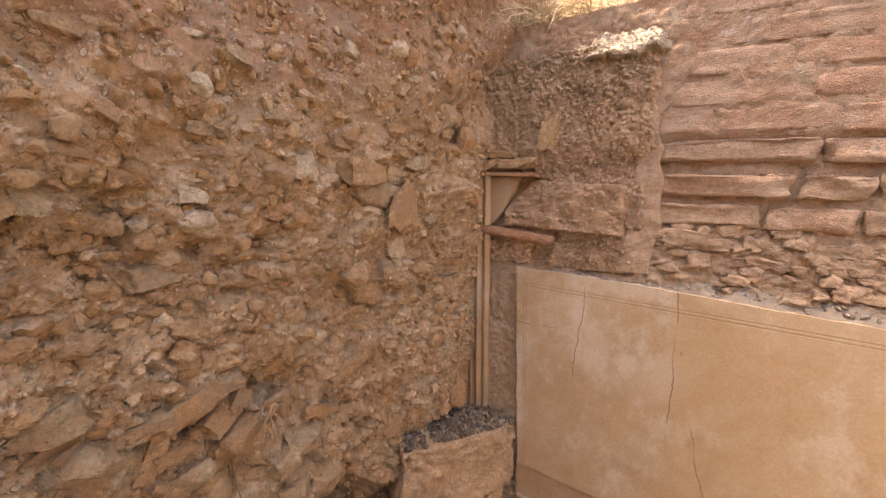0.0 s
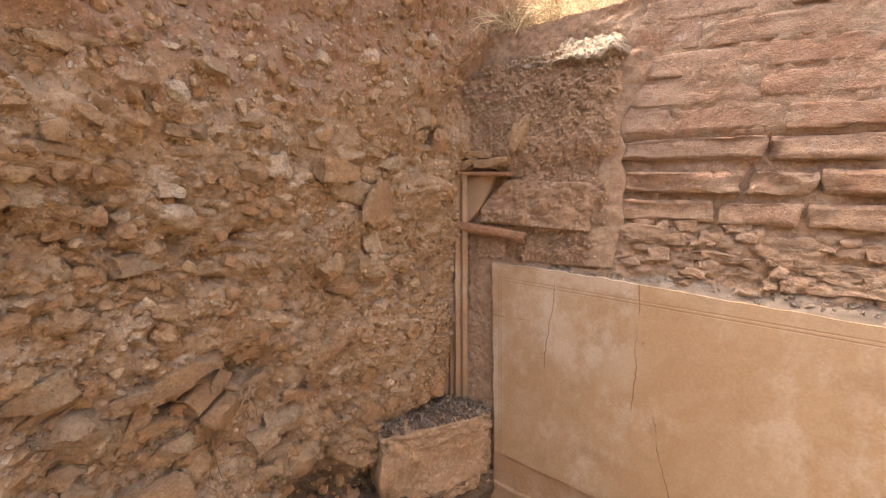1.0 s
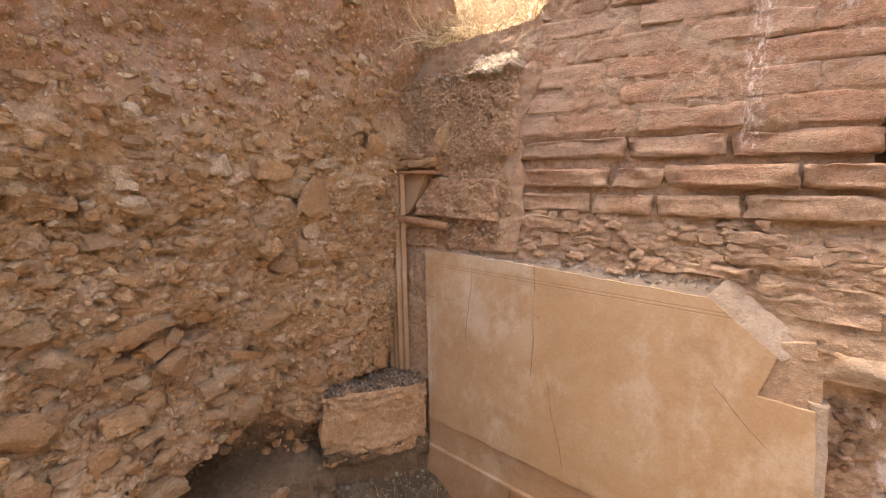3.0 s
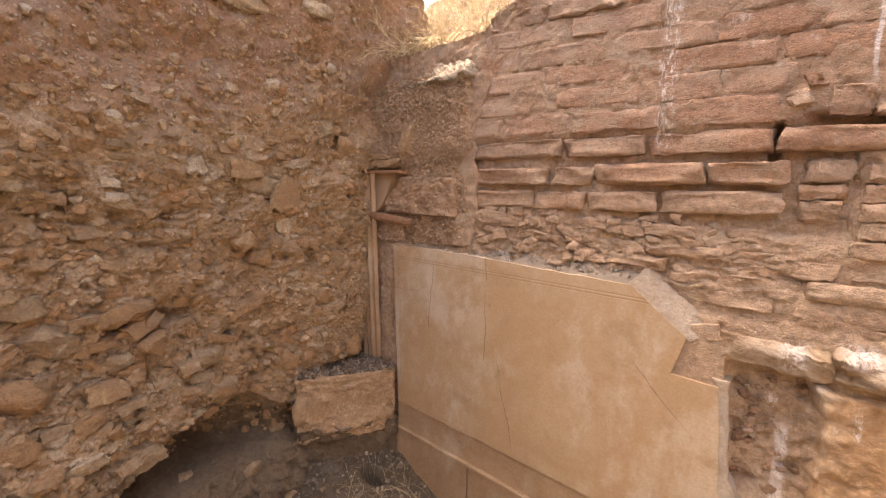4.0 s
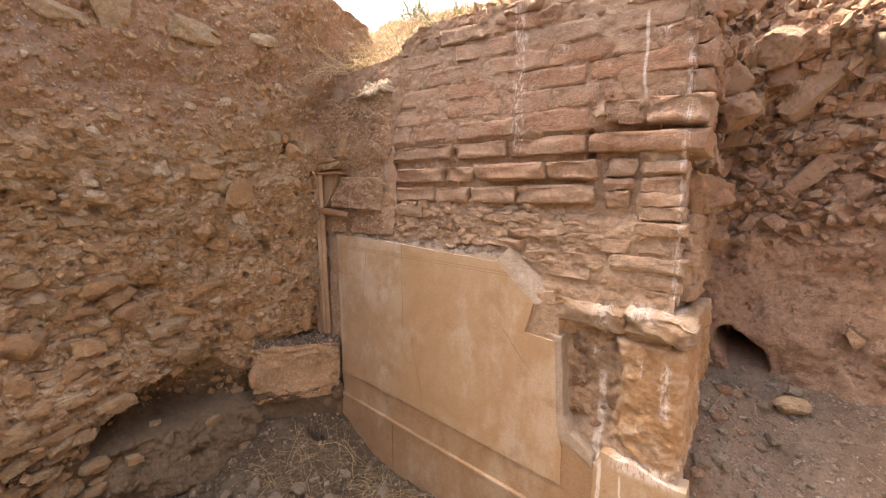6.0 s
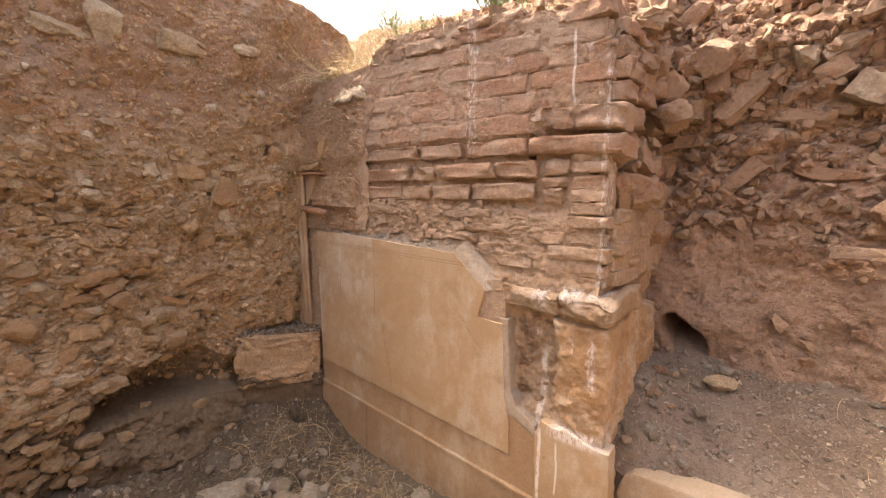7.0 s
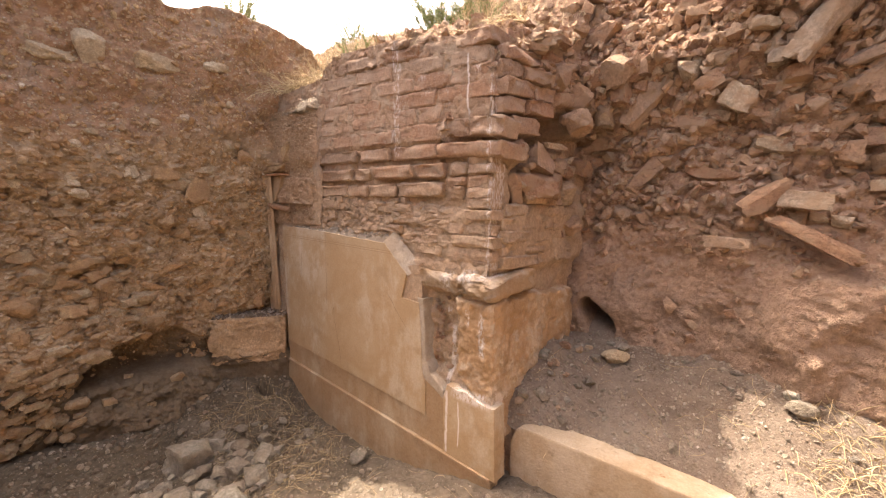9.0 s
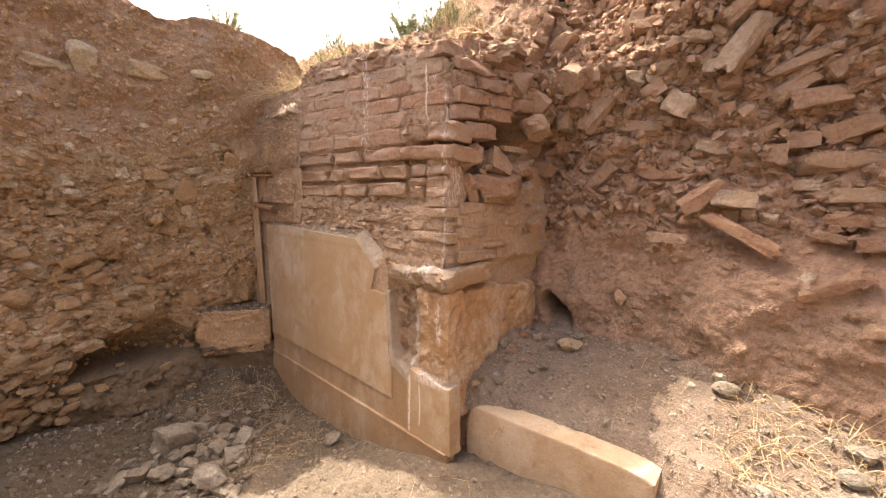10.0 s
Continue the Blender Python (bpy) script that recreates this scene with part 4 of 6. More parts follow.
part("plaster_cap", sheet("plaster_cap", lin(-0.05, 1.245, 0.01), lin(0, 1, 0.07), cap), M_CAP, wall, "grey lime capping along the broken plaster edge")
def cap_crumbs(count):
    rng = np.random.default_rng(19)
    u, v = rng.uniform(0.1, 1.23, count), rng.uniform(0.25, 1.0, count)
    x, y, z = cap(u, v)
    size = 0.004 + 0.016 * rng.random(count) ** 3
    return [((x[i], y[i], z[i] + 0.2 * size[i]), size[i] * rng.uniform(0.6, 1.3, 3), rng.uniform(0, 6, 3)) for i in range(count)]


joined_stones("crumbs", SHARDS, cap_crumbs(420), M_PALEGRIT, wall)


def slope_band(u, v):
    """Bevelled lime edge down the panel's broken slope: v from the panel out to the bricks."""
    x = 1.182 + 0.195 * u + (0.055 + 0.012 * u) * v
    z = 1.388 - 0.166 * u + (0.070 - 0.010 * u) * v + 0.008 * fbm(u * 6, v * 2, 0, 4, 94) * v
    return x, F + 0.001 + (0.048 + 0.006 * fbm(u * 9, v * 4, 0, 4, 99)) * v ** 1.5, z


part("plaster_rim", sheet("plaster_rim", lin(-0.02, 1.05, 0.03), lin(0, 1, 0.08), slope_band), M_RIM, wall, "pale lime edge on the panel's broken slope")
part("plaster_rim", slab_bm([(1.46, 1.105), (1.505, 1.10), (1.520, 0.95), (1.525, 0.76), (1.560, 0.700), (1.655, 0.640), (1.655, 0.585), (1.585, 0.625), (1.51, 0.655), (1.48, 0.72), (1.475, 0.95)], F + 0.004, F + 0.085, seed=6, rough=0.006, bevel=0.009), M_RIM, wall, "pale lime edging of the broken plaster")
part("plaster_strip", slab_bm([(-0.01, 0.52), (0.70, 0.490), (1.49, 0.465), (1.515, 0.47), (1.515, 0.66), (1.585, 0.65), (1.668, 0.61), (1.668, 0.375), (1.668, 0.30), (0.7, 0.335), (-0.01, 0.362)], F + 0.009, F + 0.07, seed=7, rough=0.002, bevel=0.002), M_DADO, wall, "brown painted band under the panel")
part("plaster_ledge", slab_bm([(-0.02, 0.372), (0.7, 0.342), (1.955, 0.292), (1.955, 0.272), (0.7, 0.322), (-0.02, 0.352)], F - 0.010, F + 0.06, seed=9, rough=0.001), M_DADO, wall, "thin moulded plaster ledge")
part("plaster_foot", slab_bm([(-0.02, 0.356), (0.49, 0.335), (0.49, -0.05), (-0.02, -0.05)], F - 0.004, F + 0.06, seed=11, rough=0.002), M_DADO, wall, "brown plaster base panel")
part("plaster_foot", slab_bm([(0.496, 0.335), (1.965, 0.275), (1.975, -0.05), (0.496, -0.05)], F - 0.004, F + 0.06, seed=12, rough=0.002), M_DADO, wall, "brown plaster base panel")
part("plaster_corner", slab_bm([(1.662, 0.62), (1.685, 0.682), (1.75, 0.668), (1.81, 0.678), (1.88, 0.650), (1.972, 0.645), (1.985, 0.285), (1.662, 0.298)], F, F + 0.09, seed=13, rough=0.006, bevel=0.002), M_PLASTER, wall, "pale lower corner panel streaked with lime")


part("plaster_scrap", slab_bm([(1.31, 1.06), (1.49, 1.055), (1.485, 1.19), (1.46, 1.285), (1.37, 1.27)], F + 0.012, F + 0.06, seed=31, rough=0.004, bevel=0.003), M_MORTAR, wall, "rough mortar bared in the panel's notch")


def undercoat(u, v):
    """Bare clay that wraps the broken corner, u along it with 0 at the arris, v up."""
    left = np.interp(v, [0.60, 0.66, 0.72, 0.80, 0.92, 1.20], [-0.10, -0.12, -0.20, -0.25, -0.225, -0.25]) + 0.014 * fbm(v * 16, 3.0, 0, 4, 101)
    top = 1.170 - 0.02 * np.clip(u, 0, 1) - 0.06 * sstep(0.45, 0.95, u) + 0.022 * fbm(u * 11, 5.0, 0, 4, 102)
    inside = np.minimum(np.minimum(u - left, top - v), 0.99 - u)
    rough = 0.016 * fbm(u * 5, v * 5, 0, 4, 103) + 0.007 * fbm(u * 24, v * 24, 0, 4, 104, 0.65)
    pits = 0.020 * np.maximum(fbm(u * 16, v * 16, 2, 3, 105) - 0.35, 0)
    out = rough - pits - 0.09 * sstep(0.022, -0.004, inside)
    bend = sstep(-0.05, 0.05, u)
    r = 0.018 * np.exp(-(u / 0.035) ** 2)
    x = 1.950 + np.minimum(u, 0) + (out - r) * bend
    y = WALL_Y - 0.014 + np.maximum(u, 0) - (out - r) * (1 - bend)
    return x, y, v


part("bare_panel", sheet("bare_panel", lin(-0.28, 1.0, 0.006), lin(0.45, 1.21, 0.006), undercoat), M_ORANGE, wall, "orange clay undercoat, pitted and bare, round the broken corner")

# coarse mortar patch beside the corner, its sunlit shelf and the ridge that ends it
def patch(u, v):
    z = 1.47 + v * (2.335 - 1.47) - 0.03 * u * v
    y = WALL_Y - 0.004 + 0.010 * fbm(u * 12, z * 12, 0, 4, 81) + 0.005 * fbm(u * 45, z * 45, 0, 3, 83)
    a, ta = cobbles(u * 50, z * 52, 82, 0.75)
    b, tb = cobbles(u * 90, z * 94, 84, 0.75)
    y = y - 0.008 * a - 0.006 * b
    y = y - 0.030 * sstep(1.86, 1.96, z) + 0.012 * sstep(2.15, 2.33, z) - 0.010 * a * sstep(2.08, 2.2, z) + 0.03 * sstep(0.10, 0.0, u) * sstep(1.9, 1.8, z) * sstep(1.62, 1.66, z)
    y = y + 0.03 * sstep(0.415, 0.45, u)
    return u, y, z, np.where(a > 0.2, ta, np.where(b > 0.3, tb, 0))


part("mortar_patch", sheet("mortar_patch", lin(-0.36, 0.45, 0.0045), lin(0, 1, 0.0052), patch), M_ROUGH, wall, "coarse dark mortar face with pebbles")
def shelf(u, v):
    """Broken lip over the mortar face: a short front edge, then a rough slope running back."""
    back = np.clip((v - 0.25) / 0.75, 0, 1)
    y = WALL_Y - 0.030 + 0.06 * back + 0.05 * sstep(0.16, 0.0, v) + 0.008 * fbm(u * 18, v * 2, 0, 4, 85) - 0.006 * cobbles(u * 70, v * 9, 86, 0.8)[0]
    y = y + 0.07 * sstep(0.42, 0.485, u) - 0.03 * sstep(0.02, 0.30, u)
    z = 2.285 - 0.03 * u + 0.024 * np.minimum(v / 0.25, 1) + 0.065 * back + 0.014 * fbm(u * 12, v * 2, 0, 5, 87, 0.65)
    return u, y, z


part("mortar_shelf", sheet("mortar_shelf", lin(-0.36, 0.48, 0.004), lin(0, 1, 0.02), shelf), M_SHELF, wall, "crumbling mortar lip in the sun")


def mortar_grains(count):
    rng = np.random.default_rng(17)
    items = []
    for x, v in zip(rng.uniform(-0.2, 0.42, count), 1 - 0.9 * rng.random(count) ** 1.4):
        p = [float(c) for c in patch(np.array(x), np.array(v))[:3]]
        size = 0.004 + 0.009 * rng.random() ** 2
        items.append(((p[0], p[1] - 0.35 * size, p[2]), size * rng.uniform(0.6, 1.3, 3), rng.uniform(0, 6, 3)))
    return items


joined_stones("mortar_grains", PEBBLES, mortar_grains(1300), M_GRAIN, wall)


def ridge(u, v):
    """Half-round bead of mortar, v along it from foot to top."""
    x = 0.405 + 0.025 * sstep(0.0, 0.35, v) - 0.02 * sstep(0.35, 0.6, v) + 0.08 * sstep(0.62, 1.0, v) + 0.008 * fbm(v * 9, 2.0)
    z = 1.48 + 0.82 * v
    a = math.pi * u
    w = 0.052 + 0.012 * vnoise(v * 14, 0, 3)
    return x - w * np.cos(a), WALL_Y + 0.004 - 0.012 * np.sin(a) ** 0.5 + 0.007 * fbm(u * 3, v * 30, 0, 4, 88), z


part("mortar_ridge", sheet("mortar_ridge", lin(0, 1, 0.08), lin(0, 1, 0.012), ridge), M_MORTAR, wall, "vertical bead of mortar")

# far corner: tile ledges and the moulded jamb
part("tile", slab_bm([(-0.30, 1.872), (0.02, 1.862), (0.02, 1.846), (-0.30, 1.856)], WALL_Y - 0.075, WALL_Y + 0.04, seed=21, rough=0.002), M_TILE, wall, "thin terracotta tile set edgewise")
part("plaster_scrap", slab_bm([(-0.27, 1.852), (-0.06, 1.848), (-0.13, 1.70), (-0.18, 1.64), (-0.27, 1.645)], WALL_Y - 0.030, WALL_Y + 0.03, seed=22, rough=0.003), M_DADO, wall, "scrap of smooth ochre plaster")
part("plaster_scrap", sheet("plaster_scrap", lin(0, 1, 0.012), lin(0, 1, 0.02), lambda u, v: (
    -0.15 + 0.53 * u + 0.12 * sstep(0.3, 1.0, v) * (1 - u), WALL_Y - 0.026 + 0.012 * fbm(u * 7, v * 4, 0, 4, 96) - 0.008 * cobbles(u * 20, v * 9, 97, 0.6)[0] + 0.05 * sstep(0.06, 0.0, np.minimum(np.minimum(u, 1 - u), np.minimum(v, 1 - v))),
    1.625 - 0.02 * u + 0.215 * v)), M_ROUGH, wall, "rough grey-brown plaster infill")


def half_pipe(u, v):
    a = math.pi * (1.35 * u - 0.17)
    r = 0.022 + 0.002 * vnoise(v * 12, u * 4)
    return -0.28 + 0.39 * v, WALL_Y - 0.045 - r * np.sin(a), 1.622 - 0.045 * v + r * np.cos(a) * -1


part("roof_tile", sheet("roof_tile", lin(0, 1, 0.08), lin(0, 1, 0.03), half_pipe), M_TILE, wall, "rounded terracotta cover tile")


def jamb(u, v):
    """Moulded plaster jamb with upright grooves."""
    x = -0.305 + 0.125 * u
    groove = 0.007 * np.cos(u * 6.283 * 3.5) + 0.014 * sstep(0.50, 0.54, u)
    return x - 0.015 * (v - 0.5), 1.765 + 0.03 * u - groove + 0.05 * (1 - v) + 0.002 * fbm(u * 5, v * 30, 0, 3, 91), 0.62 + 1.24 * v


part("jamb", sheet("jamb", lin(0, 1, 0.018), lin(0, 1, 0.02), jamb), M_DADO, wall, "moulded ochre plaster jamb in the corner")

# low plastered kerb that holds the gravel shelf
kerb = part("kerb", slab_bm([(1.975, 0.40), (1.985, 0.45), (2.00, 0.492), (2.03, 0.515), (2.10, 0.520), (2.30, 0.524), (2.55, 0.530), (2.75, 0.528), (2.85, 0.522), (2.885, 0.51), (2.89, 0.02), (1.975, -0.05)], 1.965, 2.10, seed=25, rough=0.004, bevel=0.010), M_KERB)
tagged(kerb, "low kerb of pale ochre plaster with a chipped end", "kerb", kind="structure")
kerb_end = part("kerb", slab_bm([(2.90, 0.40), (3.4, 0.38), (4.6, 0.36), (4.6, -0.05), (2.90, -0.05)], 1.95, 2.13, seed=26, rough=0.01, bevel=0.015), M_KERB)
tagged(kerb_end, "lower worn stretch of the pale plaster kerb", "kerb", kind="structure")
part("joint_fill", sheet("joint_fill", lin(1.90, 2.03, 0.01), lin(-0.05, 0.56, 0.01), lambda u, v: (u, 1.985 + 0.012 * fbm(u * 20, v * 20, 0, 3, 95) + 0.03 * sstep(0.4, 0.55, v), v)), M_BANK, wall, "earth in the gap beside the kerb")

# squared limestone block sticking out of the section
def block():
    a, b = Vector((-0.30, 1.325, 0)), Vector((0.0, 1.79, 0))
    length, rng = (b - a).length, random.Random(4)
    me = brick_mesh(length, 0.365, 0.42, 77, 0.003, 40, 0.012)
    p = np.array([v.co for v in me.vertices])
    n = np.array([v.normal for v in me.vertices])
    d = 0.016 * fbm(p[:, 0] * 8, p[:, 1] * 8, p[:, 2] * 8, 4, 107) + 0.008 * fbm(p[:, 0] * 34, p[:, 1] * 34, p[:, 2] * 34, 3, 108, 0.65)
    side = np.where(np.abs(n[:, 1]) > 0.5, p[:, 0], p[:, 1])
    d = d - 0.012 * cobbles(side * 34, p[:, 2] * 38, 109, 0.6)[0] - 0.006 * cobbles(side * 75, p[:, 2] * 80, 110, 0.5)[0]
    for v, c in zip(me.vertices, p + n * (d * np.where(n[:, 2] > 0.5, 0.4, 1.0))[:, None]):
        v.co = c
    me.name = "stone_block"
    ob = part("stone_block", me, stone_mat("block_stone", [(0.56, 0.405, 0.255), (0.56, 0.405, 0.255)], (0.46, 0.30, 0.17), 0.55))
    away = Vector((-(b - a).y, (b - a).x, 0)).normalized()
    c = (a + b) / 2 + away * 0.21
    ob.matrix_basis = Matrix.LocRotScale((c.x, c.y, 0.543), Euler((0, 0, math.atan2((b - a).y, (b - a).x))), None)
    return tagged(ob, "squared block of pitted tan limestone dusted with dark grit", "stone block")


block()


def footing():
    """Undug earth under the block."""
    me = brick_mesh(0.56, 0.34, 0.44, 91, 0.018, 20)
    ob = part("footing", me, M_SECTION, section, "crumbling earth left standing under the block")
    ob.matrix_basis = Matrix.LocRotScale((-0.335, 1.685, 0.262), Euler((0, 0, math.atan2(0.465, 0.30))), None)


footing()


# ---- stones of the section, the bank and the floor ----
M_PALE = stone_mat("pale_stone", [(0.611, 0.507, 0.355), (0.714, 0.632, 0.479), (0.557, 0.462, 0.319)], (0.445, 0.318, 0.201), 0.38, crust=0.45)
M_TAN = stone_mat("tan_stone", [(0.490, 0.334, 0.181), (0.560, 0.405, 0.235), (0.444, 0.293, 0.155)], (0.424, 0.276, 0.157), 0.75, crust=0.75)
M_SHERD = stone_mat("orange_sherd", [(0.500, 0.325, 0.190), (0.560, 0.375, 0.225), (0.455, 0.290, 0.166)], (0.437, 0.271, 0.135), 0.45, crust=0.75)
M_DUSTY = stone_mat("grey_brown_stone", [(0.437, 0.352, 0.226), (0.505, 0.420, 0.281), (0.386, 0.290, 0.179)], (0.408, 0.278, 0.167), 0.7, crust=0.75)


def chunk_mesh(seed, cuts=5):
    """A broken squared block about 1 across: a box with knocked-off corners."""
    rng = np.random.default_rng(seed)
    bm = bmesh.new()
    bmesh.ops.create_cube(bm, size=1)
    bmesh.ops.subdivide_edges(bm, edges=bm.edges[:], cuts=8, use_grid_fill=True)
    v = np.array([p.co for p in bm.verts])
    v = np.sign(v) * 0.5 * (np.abs(v) * 2) ** 0.7
    v *= 1 + 0.16 * v[:, [1, 2, 0]] * rng.uniform(-1, 1, 3)
    for _ in range(cuts):
        n = rng.choice([-1.0, 1.0], 3) * rng.uniform(0.25, 1, 3)
        n /= np.linalg.norm(n)
        over = np.maximum(v @ n - rng.uniform(0.44, 0.58), 0)
        v -= over[:, None] * n
    v *= 1 + 0.13 * fbm(v[:, 0] * 3 + seed, v[:, 1] * 3, v[:, 2] * 3, 4, seed)[:, None]
    v *= 1 + 0.06 * fbm(v[:, 0] * 10 + seed, v[:, 1] * 10, v[:, 2] * 10, 2, seed + 5)[:, None]
    for p, q in zip(bm.verts, v):
        p.co = q
    me = bpy.data.meshes.new("stone")
    bm.to_mesh(me)
    bm.free()
    me.polygons.foreach_set("use_smooth", [True] * len(me.polygons))
    me.set_sharp_from_angle(angle=radians(35))
    return me


CHUNKS = [chunk_mesh(300 + k, 3 + k % 5) for k in range(12)]
SETS = {}
for key, material in (("p", M_PALE), ("t", M_TAN), ("o", M_SHERD), ("g", M_DUSTY)):
    SETS["rock", key] = with_mat(ROCKS, material)
    SETS["chunk", key] = with_mat(CHUNKS, material)
BRICK_CHUNKS = with_mat(CHUNKS, M_BRICK)
RED_ROCKS, RED_CHUNKS = with_mat(ROCKS, M_RUBBLE), with_mat(CHUNKS, M_RUBBLE)
GREY_ROCKS, GREY_CHUNKS = with_mat(ROCKS, M_GREY), with_mat(CHUNKS, M_GREY)
pick = random.Random(11)


def section_stone(y, z, w, h, tone, tilt=0, deep=0.7, proud=0.05):
    """A stone set in the section, by its middle, its width and height in the face, its tone and its tilt."""
    if z < 1.1 and w > 0.15:
        w, h = (0.52 if z < 0.75 else 0.62) * w, 0.80 * h
    if z < 0.62 and y < 0.9:
        tone = "g"
    long = max(w, h) / min(w, h) > 1.6
    kind = SETS["chunk" if long and pick.random() < 0.8 else "rock", tone]
    d = min(w, h) * deep * pick.uniform(0.9, 1.5)
    x = float(section_face(np.array(y), np.array(z)))
    return stone(kind, pick.randrange(99), (x + proud * d, y, z), (d, w, h), (radians(-tilt) + pick.uniform(-0.12, 0.12), pick.uniform(-0.25, 0.25), pick.uniform(-0.3, 0.3)), section)


def bank_stone(x, z, w, h, tone, tilt=0):
    """A broken brick or stone lodged in the bank."""
    long = max(w, h) / min(w, h) > 1.7
    x, z = 2.95 + 1.06 * (x - 2.95), 1.56 + 1.06 * (z - 1.56)
    w, h = (0.90 if w < 0.25 else 0.80) * w, 0.82 * h
    kind = RED_CHUNKS if long or pick.random() < 0.7 else RED_ROCKS
    d = min(w, h) * pick.uniform(0.9, 1.5)
    proud = {"r": 0.10, "d": -0.15}.get(tone, 0.16)
    y = float(bank_y(np.array(x), np.array(z))) - (0.15 if tone == "l" else proud * d)
    return stone(kind, pick.randrange(99), (x, y, z), (w, d, h), (pick.uniform(-0.2, 0.2), radians(tilt), pick.uniform(-0.25, 0.25)), bank)


def floor_stone(x, y, w, d):
    """A loose stone lying on the trench floor."""
    h = min(w, d) * pick.uniform(0.55, 0.8)
    kind = GREY_CHUNKS if pick.random() < 0.45 else GREY_ROCKS
    w, d = 0.84 * w, 0.84 * d
    ob = stone(kind, pick.randrange(99), (x, y, float(floor_z(np.array(x), np.array(y))) + 0.30 * h), (w, d, h), (pick.uniform(-0.2, 0.2), pick.uniform(-0.2, 0.2), pick.uniform(0, 6)), name="rock")
    return tagged(ob, "loose grey-brown rubble stone lying on the trench floor", "stone", "loose stones on the floor")


section_stone(0.447, 2.020, 0.030, 0.013, "p", 0)
section_stone(0.585, 2.055, 0.033, 0.027, "o", 0)
section_stone(0.671, 2.074, 0.040, 0.015, "p", 0)
section_stone(0.749, 2.047, 0.065, 0.033, "g", 0)
section_stone(0.676, 1.966, 0.047, 0.044, "p", 0)
section_stone(0.682, 1.878, 0.054, 0.028, "g", 0)
section_stone(0.727, 1.885, 0.043, 0.040, "g", 0)
section_stone(0.704, 1.831, 0.113, 0.029, "g", 0)
section_stone(0.402, 1.750, 0.053, 0.034, "t", 0)
section_stone(0.426, 1.704, 0.091, 0.050, "p", 0)
section_stone(0.661, 1.728, 0.054, 0.033, "p", 0)
section_stone(0.684, 1.662, 0.092, 0.067, "p", 0)
section_stone(0.771, 1.669, 0.050, 0.038, "p", 0)
section_stone(0.573, 1.659, 0.040, 0.034, "p", 0)
section_stone(0.522, 1.660, 0.070, 0.046, "t", 0)
section_stone(0.460, 1.802, 0.062, 0.021, "g", 0)
section_stone(0.539, 1.763, 0.047, 0.028, "t", 0)
section_stone(1.074, 2.163, 0.061, 0.037, "p", 0)
section_stone(0.981, 2.143, 0.056, 0.019, "o", 0)
section_stone(1.437, 2.309, 0.080, 0.041, "o", 0)
section_stone(1.505, 2.346, 0.053, 0.054, "p", 0)
section_stone(0.934, 1.816, 0.086, 0.100, "p", 0)
section_stone(1.113, 1.818, 0.133, 0.081, "t", 0)
section_stone(1.178, 1.756, 0.183, 0.095, "g", 15)
section_stone(1.385, 1.870, 0.186, 0.071, "g", -8)
section_stone(1.613, 1.951, 0.164, 0.116, "o", 30)
stone(SETS["chunk", "t"], 3, (float(section_face(np.array(1.30), np.array(1.70))) + 0.01, 1.30, 1.70), (0.035, 0.13, 0.17), (radians(-18), 0.08, 0.2), section)
section_stone(1.322, 1.563, 0.096, 0.075, "p", 0)
section_stone(0.919, 1.680, 0.090, 0.078, "g", 40)
section_stone(1.487, 2.054, 0.075, 0.097, "g", 0)
section_stone(0.862, 1.788, 0.076, 0.062, "g", 0)
section_stone(1.052, 1.896, 0.060, 0.035, "t", 0)
section_stone(1.234, 1.965, 0.071, 0.034, "t", 0)
section_stone(0.599, 1.540, 0.106, 0.051, "g", 0)
section_stone(0.655, 1.392, 0.088, 0.062, "t", 20)
section_stone(0.658, 1.195, 0.141, 0.079, "t", -20)
section_stone(0.551, 1.205, 0.039, 0.028, "t", 0)
section_stone(0.730, 1.124, 0.147, 0.022, "o", -8)
section_stone(0.576, 1.118, 0.044, 0.121, "t", 25)
section_stone(0.433, 1.230, 0.145, 0.034, "t", -38)
section_stone(0.407, 1.275, 0.126, 0.065, "g", -20)
section_stone(0.486, 1.117, 0.107, 0.025, "t", -20)
section_stone(0.654, 1.012, 0.083, 0.073, "g", 0)
section_stone(0.464, 1.425, 0.093, 0.068, "t", 0)
section_stone(0.506, 1.091, 0.042, 0.035, "t", 0)
section_stone(0.511, 1.598, 0.070, 0.016, "g", 0)
section_stone(1.125, 1.484, 0.102, 0.095, "t", 0)
section_stone(1.220, 1.396, 0.150, 0.101, "t", 0)
section_stone(0.971, 1.415, 0.044, 0.046, "t", 0)
section_stone(1.349, 1.298, 0.071, 0.048, "p", 0)
section_stone(1.017, 1.284, 0.060, 0.052, "p", 0)
section_stone(1.351, 0.966, 0.305, 0.064, "o", -28)
section_stone(1.341, 0.838, 0.087, 0.103, "t", -15)
section_stone(1.446, 0.835, 0.152, 0.060, "o", 0)
section_stone(1.031, 1.020, 0.210, 0.042, "o", 28)
section_stone(0.969, 0.950, 0.135, 0.112, "g", 0)
section_stone(1.185, 1.057, 0.068, 0.029, "p", 0)
section_stone(1.142, 1.152, 0.173, 0.050, "t", -20)
section_stone(1.707, 0.837, 0.096, 0.109, "o", 20)
section_stone(1.613, 1.359, 0.192, 0.111, "g", 0)
section_stone(0.948, 0.801, 0.093, 0.094, "g", 0)
section_stone(1.024, 0.783, 0.099, 0.138, "g", 20)
section_stone(0.612, 2.479, 0.211, 0.079, "p", 0)
section_stone(0.788, 2.538, 0.223, 0.188, "p", 20)
section_stone(1.106, 2.535, 0.243, 0.098, "p", 0)
